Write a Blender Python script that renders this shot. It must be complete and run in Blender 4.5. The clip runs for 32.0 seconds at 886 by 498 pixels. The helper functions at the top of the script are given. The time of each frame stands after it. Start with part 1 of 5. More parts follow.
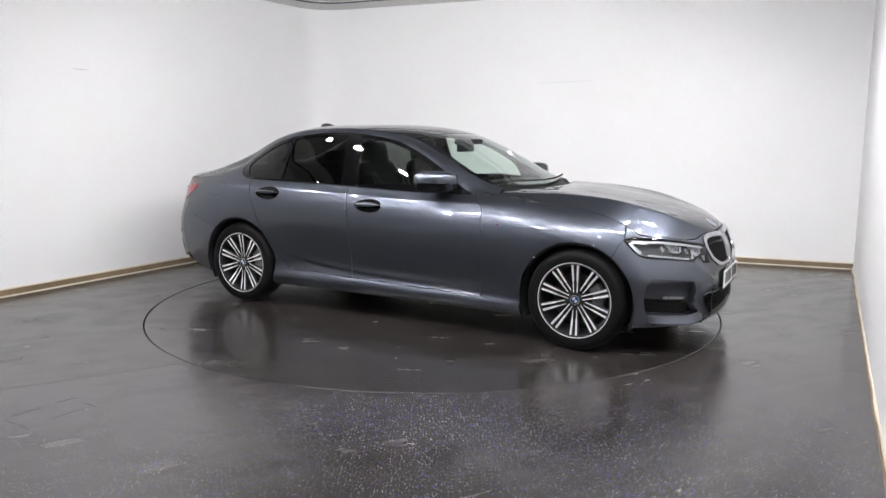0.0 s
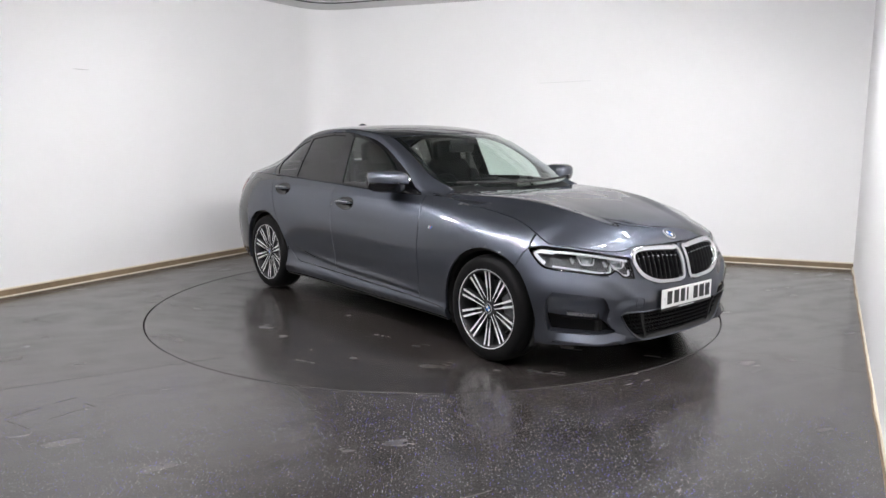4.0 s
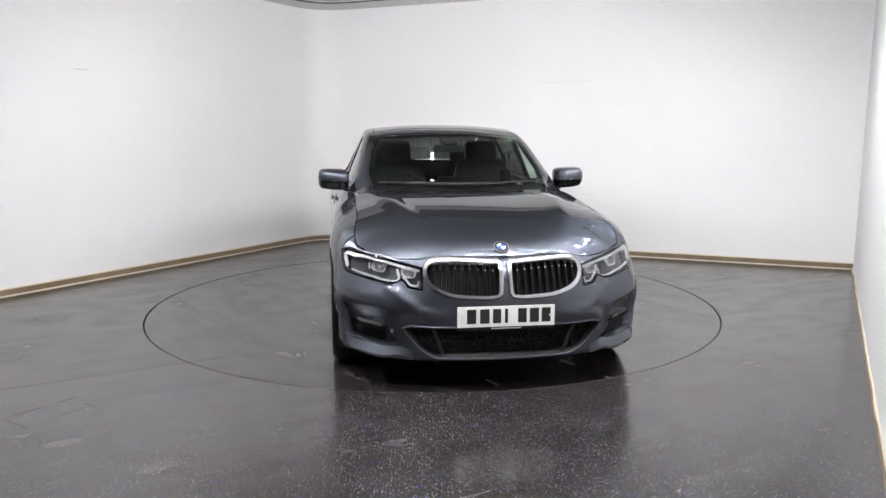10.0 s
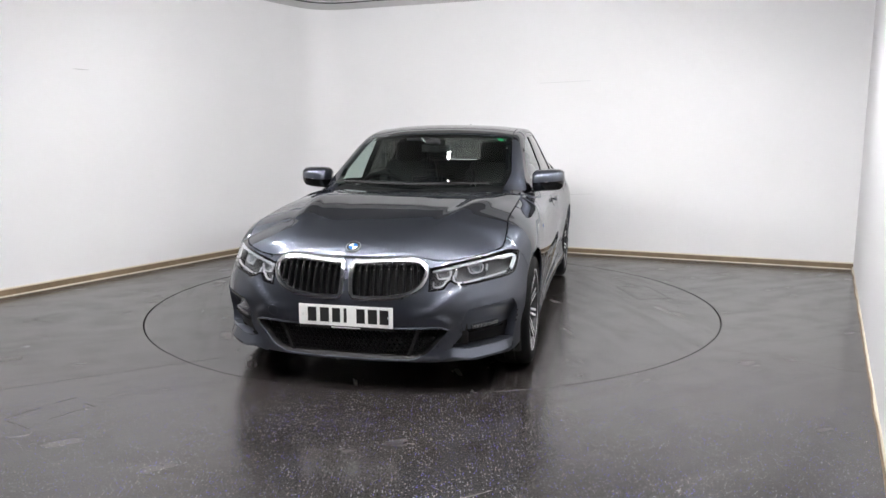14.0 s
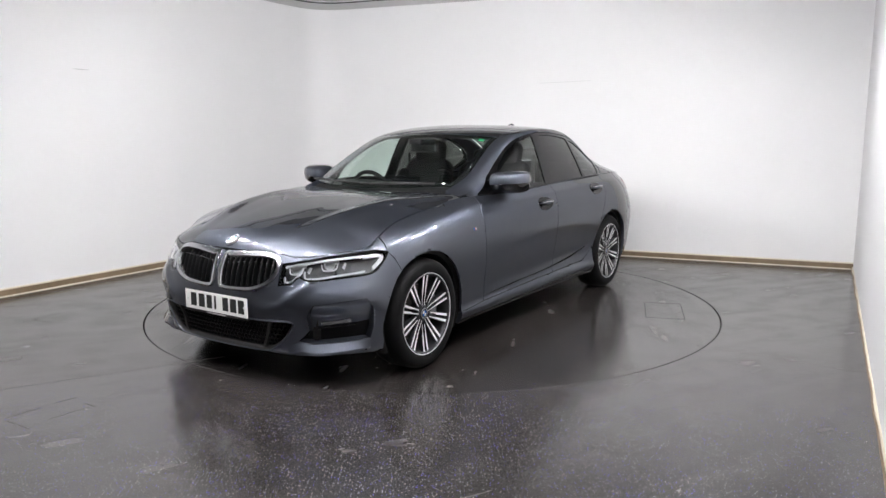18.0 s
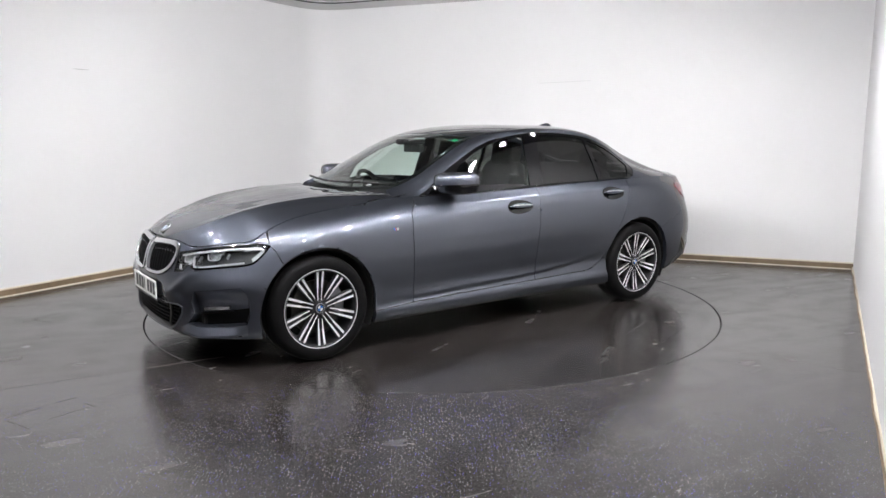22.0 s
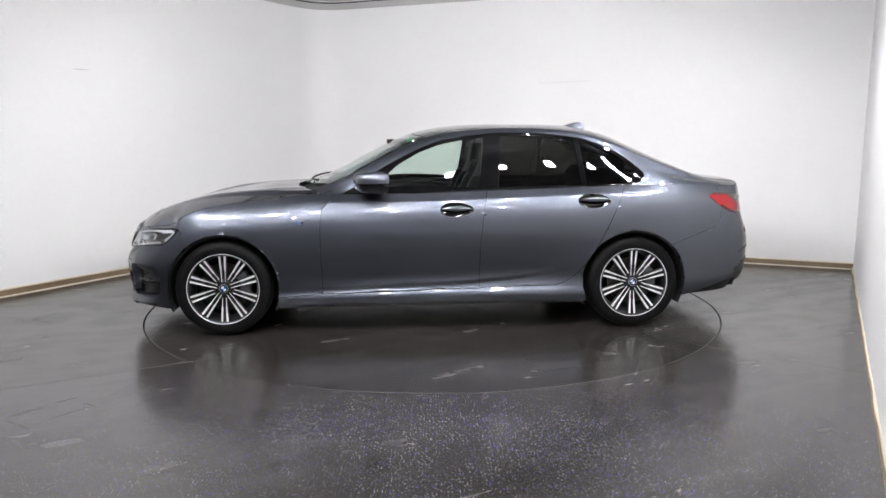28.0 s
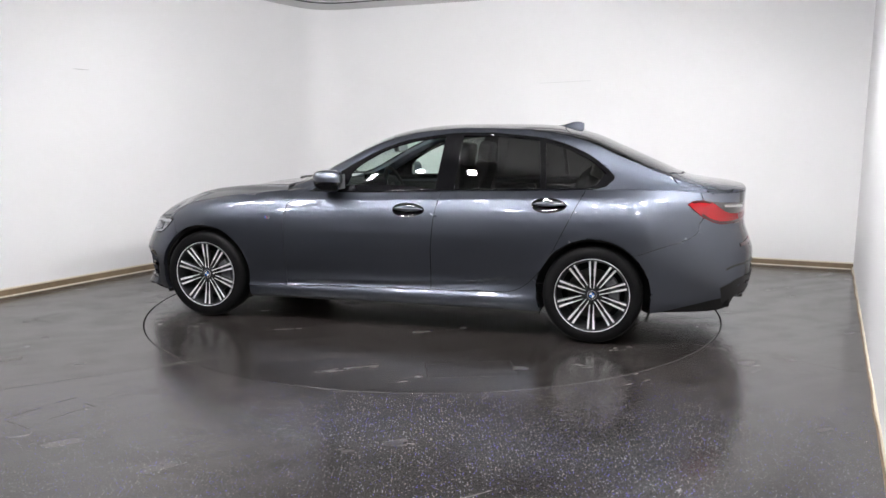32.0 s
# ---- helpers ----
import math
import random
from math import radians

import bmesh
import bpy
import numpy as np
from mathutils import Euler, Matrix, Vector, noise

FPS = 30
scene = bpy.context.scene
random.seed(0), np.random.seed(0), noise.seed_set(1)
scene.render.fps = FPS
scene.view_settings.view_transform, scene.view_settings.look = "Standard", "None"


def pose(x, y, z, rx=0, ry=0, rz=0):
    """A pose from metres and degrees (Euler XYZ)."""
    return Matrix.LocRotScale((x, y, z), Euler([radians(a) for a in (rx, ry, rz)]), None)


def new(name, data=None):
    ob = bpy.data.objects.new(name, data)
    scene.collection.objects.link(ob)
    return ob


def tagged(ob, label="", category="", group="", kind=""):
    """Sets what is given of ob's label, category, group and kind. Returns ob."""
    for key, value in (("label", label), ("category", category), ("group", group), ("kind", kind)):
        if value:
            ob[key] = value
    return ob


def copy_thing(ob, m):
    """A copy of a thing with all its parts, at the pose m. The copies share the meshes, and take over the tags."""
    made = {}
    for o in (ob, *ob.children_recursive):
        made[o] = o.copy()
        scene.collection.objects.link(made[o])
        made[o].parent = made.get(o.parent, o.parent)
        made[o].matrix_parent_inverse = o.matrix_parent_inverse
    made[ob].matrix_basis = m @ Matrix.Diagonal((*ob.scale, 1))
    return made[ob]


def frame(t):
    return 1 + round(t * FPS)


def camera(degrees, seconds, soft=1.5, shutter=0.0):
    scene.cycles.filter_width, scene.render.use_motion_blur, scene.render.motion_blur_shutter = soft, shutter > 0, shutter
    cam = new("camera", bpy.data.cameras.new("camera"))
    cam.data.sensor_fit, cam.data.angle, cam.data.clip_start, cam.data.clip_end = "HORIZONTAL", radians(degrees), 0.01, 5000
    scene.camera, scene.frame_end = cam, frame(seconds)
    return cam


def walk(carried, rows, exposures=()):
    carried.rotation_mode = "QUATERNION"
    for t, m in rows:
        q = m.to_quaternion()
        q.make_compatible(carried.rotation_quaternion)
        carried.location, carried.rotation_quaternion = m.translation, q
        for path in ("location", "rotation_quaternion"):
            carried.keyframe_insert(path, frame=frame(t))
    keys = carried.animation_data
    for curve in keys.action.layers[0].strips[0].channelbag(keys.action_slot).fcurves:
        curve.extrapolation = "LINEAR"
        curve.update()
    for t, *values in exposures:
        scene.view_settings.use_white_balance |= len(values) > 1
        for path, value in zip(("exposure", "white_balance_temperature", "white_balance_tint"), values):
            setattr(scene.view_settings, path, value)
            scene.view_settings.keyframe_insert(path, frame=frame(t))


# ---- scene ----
cam = camera(61.46, 32.0, soft=1.5)
EYE = pose(0.0, -6.054, 1.375, 90 - 8.87, 0.0, -0.73)
walk(cam, [(0, EYE), (32.0, EYE)])

# heading of the turning platform, degrees at seconds
TURN = [(0, -30.3), (3, -45.7), (6, -61.5), (8, -72.0), (10, -82.6), (13, -98.55), (16, -114.1),
        (18, -124.5), (20.5, -137.5), (23, -150.5), (25.5, -163.2), (28, -175.9), (30, -185.9), (32.0, -195.95)]
CAR_AT = (0.075, 0.085)

# ---- light ----
world = bpy.data.worlds.new("world")
scene.world = world
world.use_nodes = True
world.node_tree.nodes["Background"].inputs[0].default_value = (0.8, 0.85, 0.9, 1)
world.node_tree.nodes["Background"].inputs[1].default_value = 0.05
scene.view_settings.exposure = 0.0
LAMP_POWER = 725.0
SPOT_POWER = 300.0


# ---- materials ----
def mat(name, color, rough=0.5, metal=0.0, coat=0.0, grain=0.0, scale=40.0, bump=0.0, wear=0.0, wear_scale=3.0,
        emit=0.0, coat_rough=0.03, ior=1.5, trans=0.0, edge=None, spec=0.5):
    m = bpy.data.materials.new(name)
    m.use_nodes = True
    nt = m.node_tree
    b = nt.nodes["Principled BSDF"]
    b.inputs["Base Color"].default_value = (*color, 1)
    b.inputs["Roughness"].default_value = rough
    b.inputs["Metallic"].default_value = metal
    b.inputs["Coat Weight"].default_value = coat
    b.inputs["Coat Roughness"].default_value = coat_rough
    b.inputs["IOR"].default_value = ior
    b.inputs["Specular IOR Level"].default_value = spec
    if edge:
        b.inputs["Specular Tint"].default_value = (*edge, 1)
    b.inputs["Transmission Weight"].default_value = trans
    if emit:
        b.inputs["Emission Color"].default_value = (*color, 1)
        b.inputs["Emission Strength"].default_value = emit
    tc = nt.nodes.new("ShaderNodeTexCoord")
    if grain or wear:
        n1 = nt.nodes.new("ShaderNodeTexNoise")
        n1.inputs["Scale"].default_value = scale
        n1.inputs["Detail"].default_value = 6
        n2 = nt.nodes.new("ShaderNodeTexNoise")
        n2.inputs["Scale"].default_value = wear_scale
        n2.inputs["Detail"].default_value = 5
        for n in (n1, n2):
            nt.links.new(tc.outputs["Object"], n.inputs["Vector"])
        a = nt.nodes.new("ShaderNodeMath")
        a.operation = "MULTIPLY_ADD"
        a.inputs[1].default_value, a.inputs[2].default_value = 2 * grain, 1 - grain
        nt.links.new(n1.outputs[0], a.inputs[0])
        c = nt.nodes.new("ShaderNodeMath")
        c.operation = "MULTIPLY_ADD"
        c.inputs[1].default_value, c.inputs[2].default_value = 2 * wear, 1 - wear
        nt.links.new(n2.outputs[0], c.inputs[0])
        d = nt.nodes.new("ShaderNodeMath")
        d.operation = "MULTIPLY"
        nt.links.new(a.outputs[0], d.inputs[0])
        nt.links.new(c.outputs[0], d.inputs[1])
        v = nt.nodes.new("ShaderNodeVectorMath")
        v.operation = "SCALE"
        v.inputs[0].default_value = color
        nt.links.new(d.outputs[0], v.inputs["Scale"])
        nt.links.new(v.outputs[0], b.inputs["Base Color"])
        r = nt.nodes.new("ShaderNodeMath")
        r.operation = "MULTIPLY_ADD"
        r.inputs[1].default_value, r.inputs[2].default_value = 0.25 * rough, 0.875 * rough
        nt.links.new(n2.outputs[0], r.inputs[0])
        nt.links.new(r.outputs[0], b.inputs["Roughness"])
        if bump:
            bp = nt.nodes.new("ShaderNodeBump")
            bp.inputs["Strength"].default_value = bump
            bp.inputs["Distance"].default_value = 0.004
            nt.links.new(n1.outputs[0], bp.inputs["Height"])
            nt.links.new(bp.outputs[0], b.inputs["Normal"])
    return m


def glass(name, tint, rough=0.0):
    """Thin tinted pane: a clear tinted sheet under a gloss that grows at a slant."""
    m = bpy.data.materials.new(name)
    m.use_nodes = True
    nt = m.node_tree
    nt.nodes.clear()
    out = nt.nodes.new("ShaderNodeOutputMaterial")
    mix = nt.nodes.new("ShaderNodeMixShader")
    tr = nt.nodes.new("ShaderNodeBsdfTransparent")
    gl = nt.nodes.new("ShaderNodeBsdfGlossy")
    lw = nt.nodes.new("ShaderNodeLayerWeight")
    lw.inputs[0].default_value = 0.5
    pw = nt.nodes.new("ShaderNodeMath")
    pw.operation = "POWER"
    pw.inputs[1].default_value = 5.0
    fr = nt.nodes.new("ShaderNodeMath")
    fr.operation = "MULTIPLY_ADD"
    fr.inputs[1].default_value, fr.inputs[2].default_value = 0.93, 0.06
    nt.links.new(lw.outputs["Facing"], pw.inputs[0])
    nt.links.new(pw.outputs[0], fr.inputs[0])
    tr.inputs[0].default_value = (*tint, 1)
    gl.inputs[0].default_value = (1, 1, 1, 1)
    gl.inputs["Roughness"].default_value = rough
    nt.links.new(fr.outputs[0], mix.inputs[0])
    nt.links.new(tr.outputs[0], mix.inputs[1])
    nt.links.new(gl.outputs[0], mix.inputs[2])
    nt.links.new(mix.outputs[0], out.inputs[0])
    return m


def floor_material(name, base, speck, mottle, smear, fade=None):
    """Dark sealed safety vinyl: flecks where it is little worn, brown mottling, pale residue and drawn-out scuffs."""
    m = bpy.data.materials.new(name)
    m.use_nodes = True
    nt = m.node_tree
    L = nt.links.new
    b = nt.nodes["Principled BSDF"]
    b.inputs["IOR"].default_value = 1.75

    def node(kind, **values):
        n = nt.nodes.new(kind)
        for k, v in values.items():
            n.inputs[k.replace("_", " ")].default_value = v
        return n

    def span(source, a, z, lo=0.0, hi=1.0):
        n = node("ShaderNodeMapRange", From_Min=a, From_Max=z, To_Min=lo, To_Max=hi)
        n.interpolation_type = "SMOOTHSTEP"
        L(source, n.inputs["Value"])
        return n.outputs[0]

    def times(a, c):
        n = nt.nodes.new("ShaderNodeMath")
        n.operation = "MULTIPLY"
        L(a, n.inputs[0])
        L(c, n.inputs[1])
        return n.outputs[0]

    def over(fac, under, colour):
        n = nt.nodes.new("ShaderNodeMix")
        n.data_type = "RGBA"
        L(fac, n.inputs[0])
        L(under, n.inputs[6])
        if isinstance(colour, tuple):
            n.inputs[7].default_value = (*colour, 1)
        else:
            L(colour, n.inputs[7])
        return n.outputs[2]

    tc = nt.nodes.new("ShaderNodeTexCoord")
    at = tc.outputs["Object"]
    big = node("ShaderNodeTexNoise", Scale=1.1, Detail=8, Roughness=0.62, Distortion=0.4)
    mid = node("ShaderNodeTexNoise", Scale=4.0, Detail=4, Roughness=0.5, Distortion=0.3)
    fine = node("ShaderNodeTexNoise", Scale=300, Detail=3)
    for n in (big, mid, fine):
        L(at, n.inputs["Vector"])
    ramp = nt.nodes.new("ShaderNodeValToRGB")
    ramp.color_ramp.elements[0].position, ramp.color_ramp.elements[1].position = 0.33, 0.70
    ramp.color_ramp.elements[0].color = (base, 0.86 * base, 0.81 * base, 1)
    ramp.color_ramp.elements[1].color = (base + mottle, 0.88 * (base + mottle), 0.83 * (base + mottle), 1)
    L(big.outputs[0], ramp.inputs[0])
    colour = ramp.outputs[0]
    # quartz and blue flecks
    vor = nt.nodes.new("ShaderNodeTexVoronoi")
    vor.voronoi_dimensions = "2D"
    vor.inputs["Scale"].default_value = 66
    L(at, vor.inputs["Vector"])
    sep = nt.nodes.new("ShaderNodeSeparateColor")
    L(vor.outputs["Color"], sep.inputs[0])
    size = node("ShaderNodeMapRange", From_Min=0.0, From_Max=1.0, To_Min=0.06, To_Max=0.145)
    L(sep.outputs[2], size.inputs["Value"])
    near = nt.nodes.new("ShaderNodeMath")
    near.operation = "LESS_THAN"
    L(vor.outputs["Distance"], near.inputs[0])
    L(size.outputs[0], near.inputs[1])
    rare = node("ShaderNodeMapRange", From_Min=1 - speck, From_Max=1 - speck + 0.05)
    L(sep.outputs[0], rare.inputs["Value"])
    on = times(near.outputs[0], rare.outputs[0])
    if fade:
        pos = nt.nodes.new("ShaderNodeSeparateXYZ")
        L(at, pos.inputs[0])
        shift = nt.nodes.new("ShaderNodeMath")
        shift.operation = "MULTIPLY_ADD"
        shift.inputs[1].default_value = 0.9
        L(big.outputs[0], shift.inputs[0])
        L(pos.outputs[1], shift.inputs[2])
        on = times(on, span(shift.outputs[0], fade[0], fade[1], 1.0, 0.06))
    on = times(on, span(mid.outputs[0], 0.30, 0.52, 0.45, 1.0))
    hue = nt.nodes.new("ShaderNodeValToRGB")
    hue.color_ramp.interpolation = "CONSTANT"
    hue.color_ramp.elements[0].color = (0.66, 0.68, 0.80, 1)
    hue.color_ramp.elements[1].position = 0.42
    hue.color_ramp.elements[1].color = (0.20, 0.18, 0.95, 1)
    hue.color_ramp.elements.new(0.72).color = (0.72, 0.64, 0.62, 1)
    L(sep.outputs[1], hue.inputs[0])
    colour = over(on, colour, hue.outputs[0])
    # dried residue in clouds with frayed edges
    cloud = times(span(mid.outputs[0], 0.42, 0.74), span(big.outputs[0], 0.40, 0.62))
    cloud_amount = times(cloud, span(mid.outputs[0], 0.0, 0.01, 0.0, smear))
    colour = over(cloud_amount, colour, (0.24, 0.22, 0.205))
    # scuffs drawn out along one way
    turn = node("ShaderNodeMapping", Rotation=(0, 0, radians(-27)))
    L(at, turn.inputs["Vector"])
    pull = node("ShaderNodeMapping", Scale=(0.55, 5.5, 1))
    L(turn.outputs[0], pull.inputs["Vector"])
    drag = node("ShaderNodeTexNoise", Scale=1.5, Detail=5, Roughness=0.55, Distortion=0.4)
    L(pull.outputs[0], drag.inputs["Vector"])
    scuff = span(drag.outputs[0], 0.42, 0.76, 0.0, smear)
    colour = over(scuff, colour, (0.20, 0.185, 0.17))
    L(colour, b.inputs["Base Color"])
    rough = nt.nodes.new("ShaderNodeMath")
    rough.operation = "ADD"
    L(span(drag.outputs[0], 0.35, 0.70, 0.17, 0.23), rough.inputs[0])
    L(span(mid.outputs[0], 0.40, 0.68, 0.0, 0.06), rough.inputs[1])
    L(rough.outputs[0], b.inputs["Roughness"])
    bp = node("ShaderNodeBump", Strength=0.05, Distance=0.002)
    L(fine.outputs[0], bp.inputs["Height"])
    L(bp.outputs[0], b.inputs["Normal"])
    return m


M_FLOOR = floor_material("floor_vinyl", 0.022, 0.55, 0.014, 0.035, fade=(-2.15, -1.25))
M_DISC = floor_material("platform_vinyl", 0.014, 0.03, 0.010, 0.075)
M_WALL = mat("white_wall_panel", (0.80, 0.80, 0.805), 0.55, grain=0.01, scale=120, bump=0.05, wear=0.03, wear_scale=1.2)
M_CEIL = mat("ceiling_white", (0.72, 0.72, 0.71), 0.8, grain=0.02, wear=0.03)
# unseen wall behind the camera; its grey sets how bright the paint reflects
M_REARTONE = mat("unseen_rear_grey", (0.42, 0.42, 0.425), 0.55, grain=0.05, scale=60, wear=0.15)
M_CEILDARK = mat("grey_ceiling", (0.18, 0.18, 0.18), 0.85, grain=0.05, wear=0.1)
M_TRIMG = mat("grey_trim", (0.45, 0.45, 0.45), 0.6, grain=0.03, wear=0.05)
M_WOOD = mat("scuffed_wood", (0.20, 0.145, 0.09), 0.6, grain=0.4, scale=18, bump=0.1, wear=0.35, wear_scale=4)
M_CREAM = mat("cream_bead", (0.66, 0.60, 0.48), 0.5, grain=0.1, wear=0.2, wear_scale=5)
M_BLACKLINE = mat("black_joint", (0.012, 0.012, 0.012), 0.8)
M_CUTLINE = mat("grimy_cut_line", (0.022, 0.020, 0.019), 0.5)
M_SEAM = mat("weld_rod", (0.075, 0.068, 0.062), 0.35, grain=0.3, scale=30)
M_FAINT = mat("pale_scratch", (0.62, 0.62, 0.62), 0.7)
M_SCUFF = mat("black_scuff", (0.42, 0.42, 0.42), 0.8)
M_LED = mat("led_diffuser", (1.0, 0.982, 1.0), 0.5, emit=LAMP_POWER)
M_SPOT = mat("spot_diffuser", (1.0, 0.99, 0.97), 0.5, emit=SPOT_POWER)
M_WHITEMETAL = mat("white_metal", (0.8, 0.8, 0.8), 0.4)

M_PAINT = mat("grey_metallic_paint", (0.092, 0.101, 0.124), 0.42, metal=1.0, coat=1.0, edge=(0.10, 0.105, 0.12), grain=0.10, scale=900, wear=0.02, coat_rough=0.015)
M_GLOSSBLACK = mat("gloss_black", (0.002, 0.002, 0.0025), 0.03)
M_BLACK = mat("black_plastic", (0.007, 0.007, 0.0075), 0.5, grain=0.1, scale=300, wear=0.1)
# near-black of hidden parts, and painted shade for the sheet behind the shut lines
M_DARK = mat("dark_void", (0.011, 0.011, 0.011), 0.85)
M_RUBBER = mat("tyre_rubber", (0.0045, 0.0045, 0.0048), 0.6, spec=0.11, grain=0.15, scale=60, bump=0.08, wear=0.2, wear_scale=9)
M_CHROME = mat("satin_chrome", (0.60, 0.61, 0.63), 0.16, metal=1.0, grain=0.03, wear=0.04)
M_ALLOY = mat("machined_alloy", (0.80, 0.80, 0.81), 0.36, metal=0.55, grain=0.06, scale=200, wear=0.05)
M_ALLOYDARK = mat("dark_grey_alloy", (0.022, 0.0225, 0.025), 0.35, metal=0.3, coat=0.3)
M_DISCSTEEL = mat("brake_steel", (0.07, 0.066, 0.062), 0.4, metal=1.0, grain=0.2, scale=80, wear=0.2)
M_CALIPER = mat("caliper_grey", (0.16, 0.16, 0.17), 0.5, metal=0.4)
M_GLASS = glass("windscreen_glass", (0.80, 0.895, 0.845))
M_TINT = glass("privacy_glass", (0.13, 0.133, 0.127))
M_CLEAR = glass("clear_lens", (0.93, 0.94, 0.95))
M_RED = mat("red_lens", (0.24, 0.001, 0.004), 0.2, coat=0.5, spec=0.25)
M_REDDARK = mat("dark_red_lens", (0.05, 0.001, 0.002), 0.15, coat=0.5)
M_REVERSE = mat("clear_reversing_lens", (0.22, 0.22, 0.215), 0.2, coat=0.5)
M_SMOKE = mat("smoked_lens", (0.020, 0.017, 0.017), 0.08, coat=0.6)
M_SLAT = mat("black_slat", (0.003, 0.003, 0.0035), 0.4, spec=0.2)
M_SEAT = mat("black_leather", (0.0045, 0.0045, 0.0048), 0.5, spec=0.07, grain=0.15, scale=220, bump=0.15, wear=0.15)
M_CABIN = mat("dark_cabin_plastic", (0.010, 0.010, 0.011), 0.6, spec=0.18, grain=0.1, scale=300, wear=0.1)
M_LINER = mat("anthracite_headliner", (0.05, 0.05, 0.052), 0.9, grain=0.1, scale=300)
M_FOG = mat("fog_lamp_lens", (0.34, 0.35, 0.37), 0.22, metal=0.8)
M_SILVER = mat("silver_trim", (0.5, 0.5, 0.52), 0.3, metal=1.0)
M_PLATE = mat("white_reflective_plate", (0.86, 0.86, 0.84), 0.35, grain=0.02, wear=0.03)
M_PLATEINK = mat("black_plate_ink", (0.01, 0.01, 0.01), 0.5)
M_BLUE = mat("badge_blue", (0.03, 0.16, 0.5), 0.2, coat=0.8)
M_WHITE = mat("badge_white", (0.8, 0.8, 0.8), 0.2, coat=0.8)
M_REDTRIM = mat("badge_red", (0.45, 0.02, 0.03), 0.3)
M_GREEN = mat("green_sticker", (0.0, 0.35, 0.12), 0.5)
M_LAMPSILVER = mat("lamp_reflector", (0.34, 0.35, 0.37), 0.35, metal=1.0)
M_LAMPWHITE = mat("light_guide", (0.40, 0.41, 0.43), 0.35, coat=0.5)
M_LAMPDARK = mat("lamp_housing", (0.055, 0.057, 0.060), 0.35, metal=0.4)


# ---- mesh helpers ----
def mesh_of(name, bm, material, smooth=True):
    me = bpy.data.meshes.new(name)
    bm.to_mesh(me)
    bm.free()
    if material:
        me.materials.append(material)
    if smooth:
        me.shade_smooth()
    return me


def part(name, bm, material, parent, label="", smooth=True):
    """Links a bmesh as one mesh object under a thing or under a part."""
    ob = new(name, mesh_of(name, bm, material, smooth))
    if parent:
        ob.parent = parent
    if label:
        ob["label"] = label
    return ob


def sharpen(bm, degrees=35):
    bm.normal_update()
    for e in bm.edges:
        e.smooth = not (len(e.link_faces) != 2 or e.calc_face_angle(0) > radians(degrees))


def box(bm, x0, x1, y0, y1, z0, z1, m=None, bevel=0.0):
    r = bmesh.ops.create_cube(bm, size=1.0, matrix=Matrix.LocRotScale(((x0 + x1) / 2, (y0 + y1) / 2, (z0 + z1) / 2), None, (x1 - x0, y1 - y0, z1 - z0)))
    vs = r["verts"]
    if bevel:
        es = {e for v in vs for e in v.link_edges}
        bb = bmesh.ops.bevel(bm, geom=list(es), offset=bevel, segments=2, affect="EDGES", profile=0.7)
        vs = list({v for f in bb["faces"] for v in f.verts} | {v for v in vs if v.is_valid})
    if m is not None:
        bmesh.ops.transform(bm, matrix=m, verts=[v for v in vs if v.is_valid])
    return vs


def boxes(*specs, bevel=0.0):
    bm = bmesh.new()
    for s in specs:
        box(bm, *s, bevel=bevel)
    return bm


def lathe(profile, n=48, axis="y", closed=False):
    """Turns (radius, height) pairs round an axis."""
    bm = bmesh.new()
    rings = []
    for k in range(n):
        a = 2 * math.pi * k / n
        c, s = math.cos(a), math.sin(a)
        rings.append([bm.verts.new((r * c, h, r * s) if axis == "y" else (r * c, r * s, h)) for r, h in profile])
    m = len(profile)
    for k in range(n):
        a, b = rings[k], rings[(k + 1) % n]
        for i in range(m if closed else m - 1):
            j = (i + 1) % m
            bm.faces.new((a[i], a[j], b[j], b[i]))
    bmesh.ops.remove_doubles(bm, verts=bm.verts, dist=1e-5)
    bmesh.ops.recalc_face_normals(bm, faces=bm.faces)
    sharpen(bm, 40)
    return bm


def tube(points, radius, n=8, closed=False, flat=1.0):
    """A round bar along points."""
    bm = bmesh.new()
    pts = [Vector(p) for p in points]
    rings = []
    for i, p in enumerate(pts):
        a = pts[i - 1] if (i or closed) else p
        b = pts[(i + 1) % len(pts)] if (i < len(pts) - 1 or closed) else p
        t = (b - a).normalized()
        up = Vector((0, 0, 1)) if abs(t.z) < 0.9 else Vector((1, 0, 0))
        s = t.cross(up).normalized()
        u = s.cross(t)
        rings.append([bm.verts.new(p + s * math.cos(2 * math.pi * k / n) * radius + u * math.sin(2 * math.pi * k / n) * radius * flat) for k in range(n)])
    for i in range(len(pts) if closed else len(pts) - 1):
        a, b = rings[i], rings[(i + 1) % len(pts)]
        for k in range(n):
            bm.faces.new((a[k], a[(k + 1) % n], b[(k + 1) % n], b[k]))
    if not closed:
        bm.faces.new(rings[0])
        bm.faces.new(rings[-1])
    bmesh.ops.recalc_face_normals(bm, faces=bm.faces)
    return bm


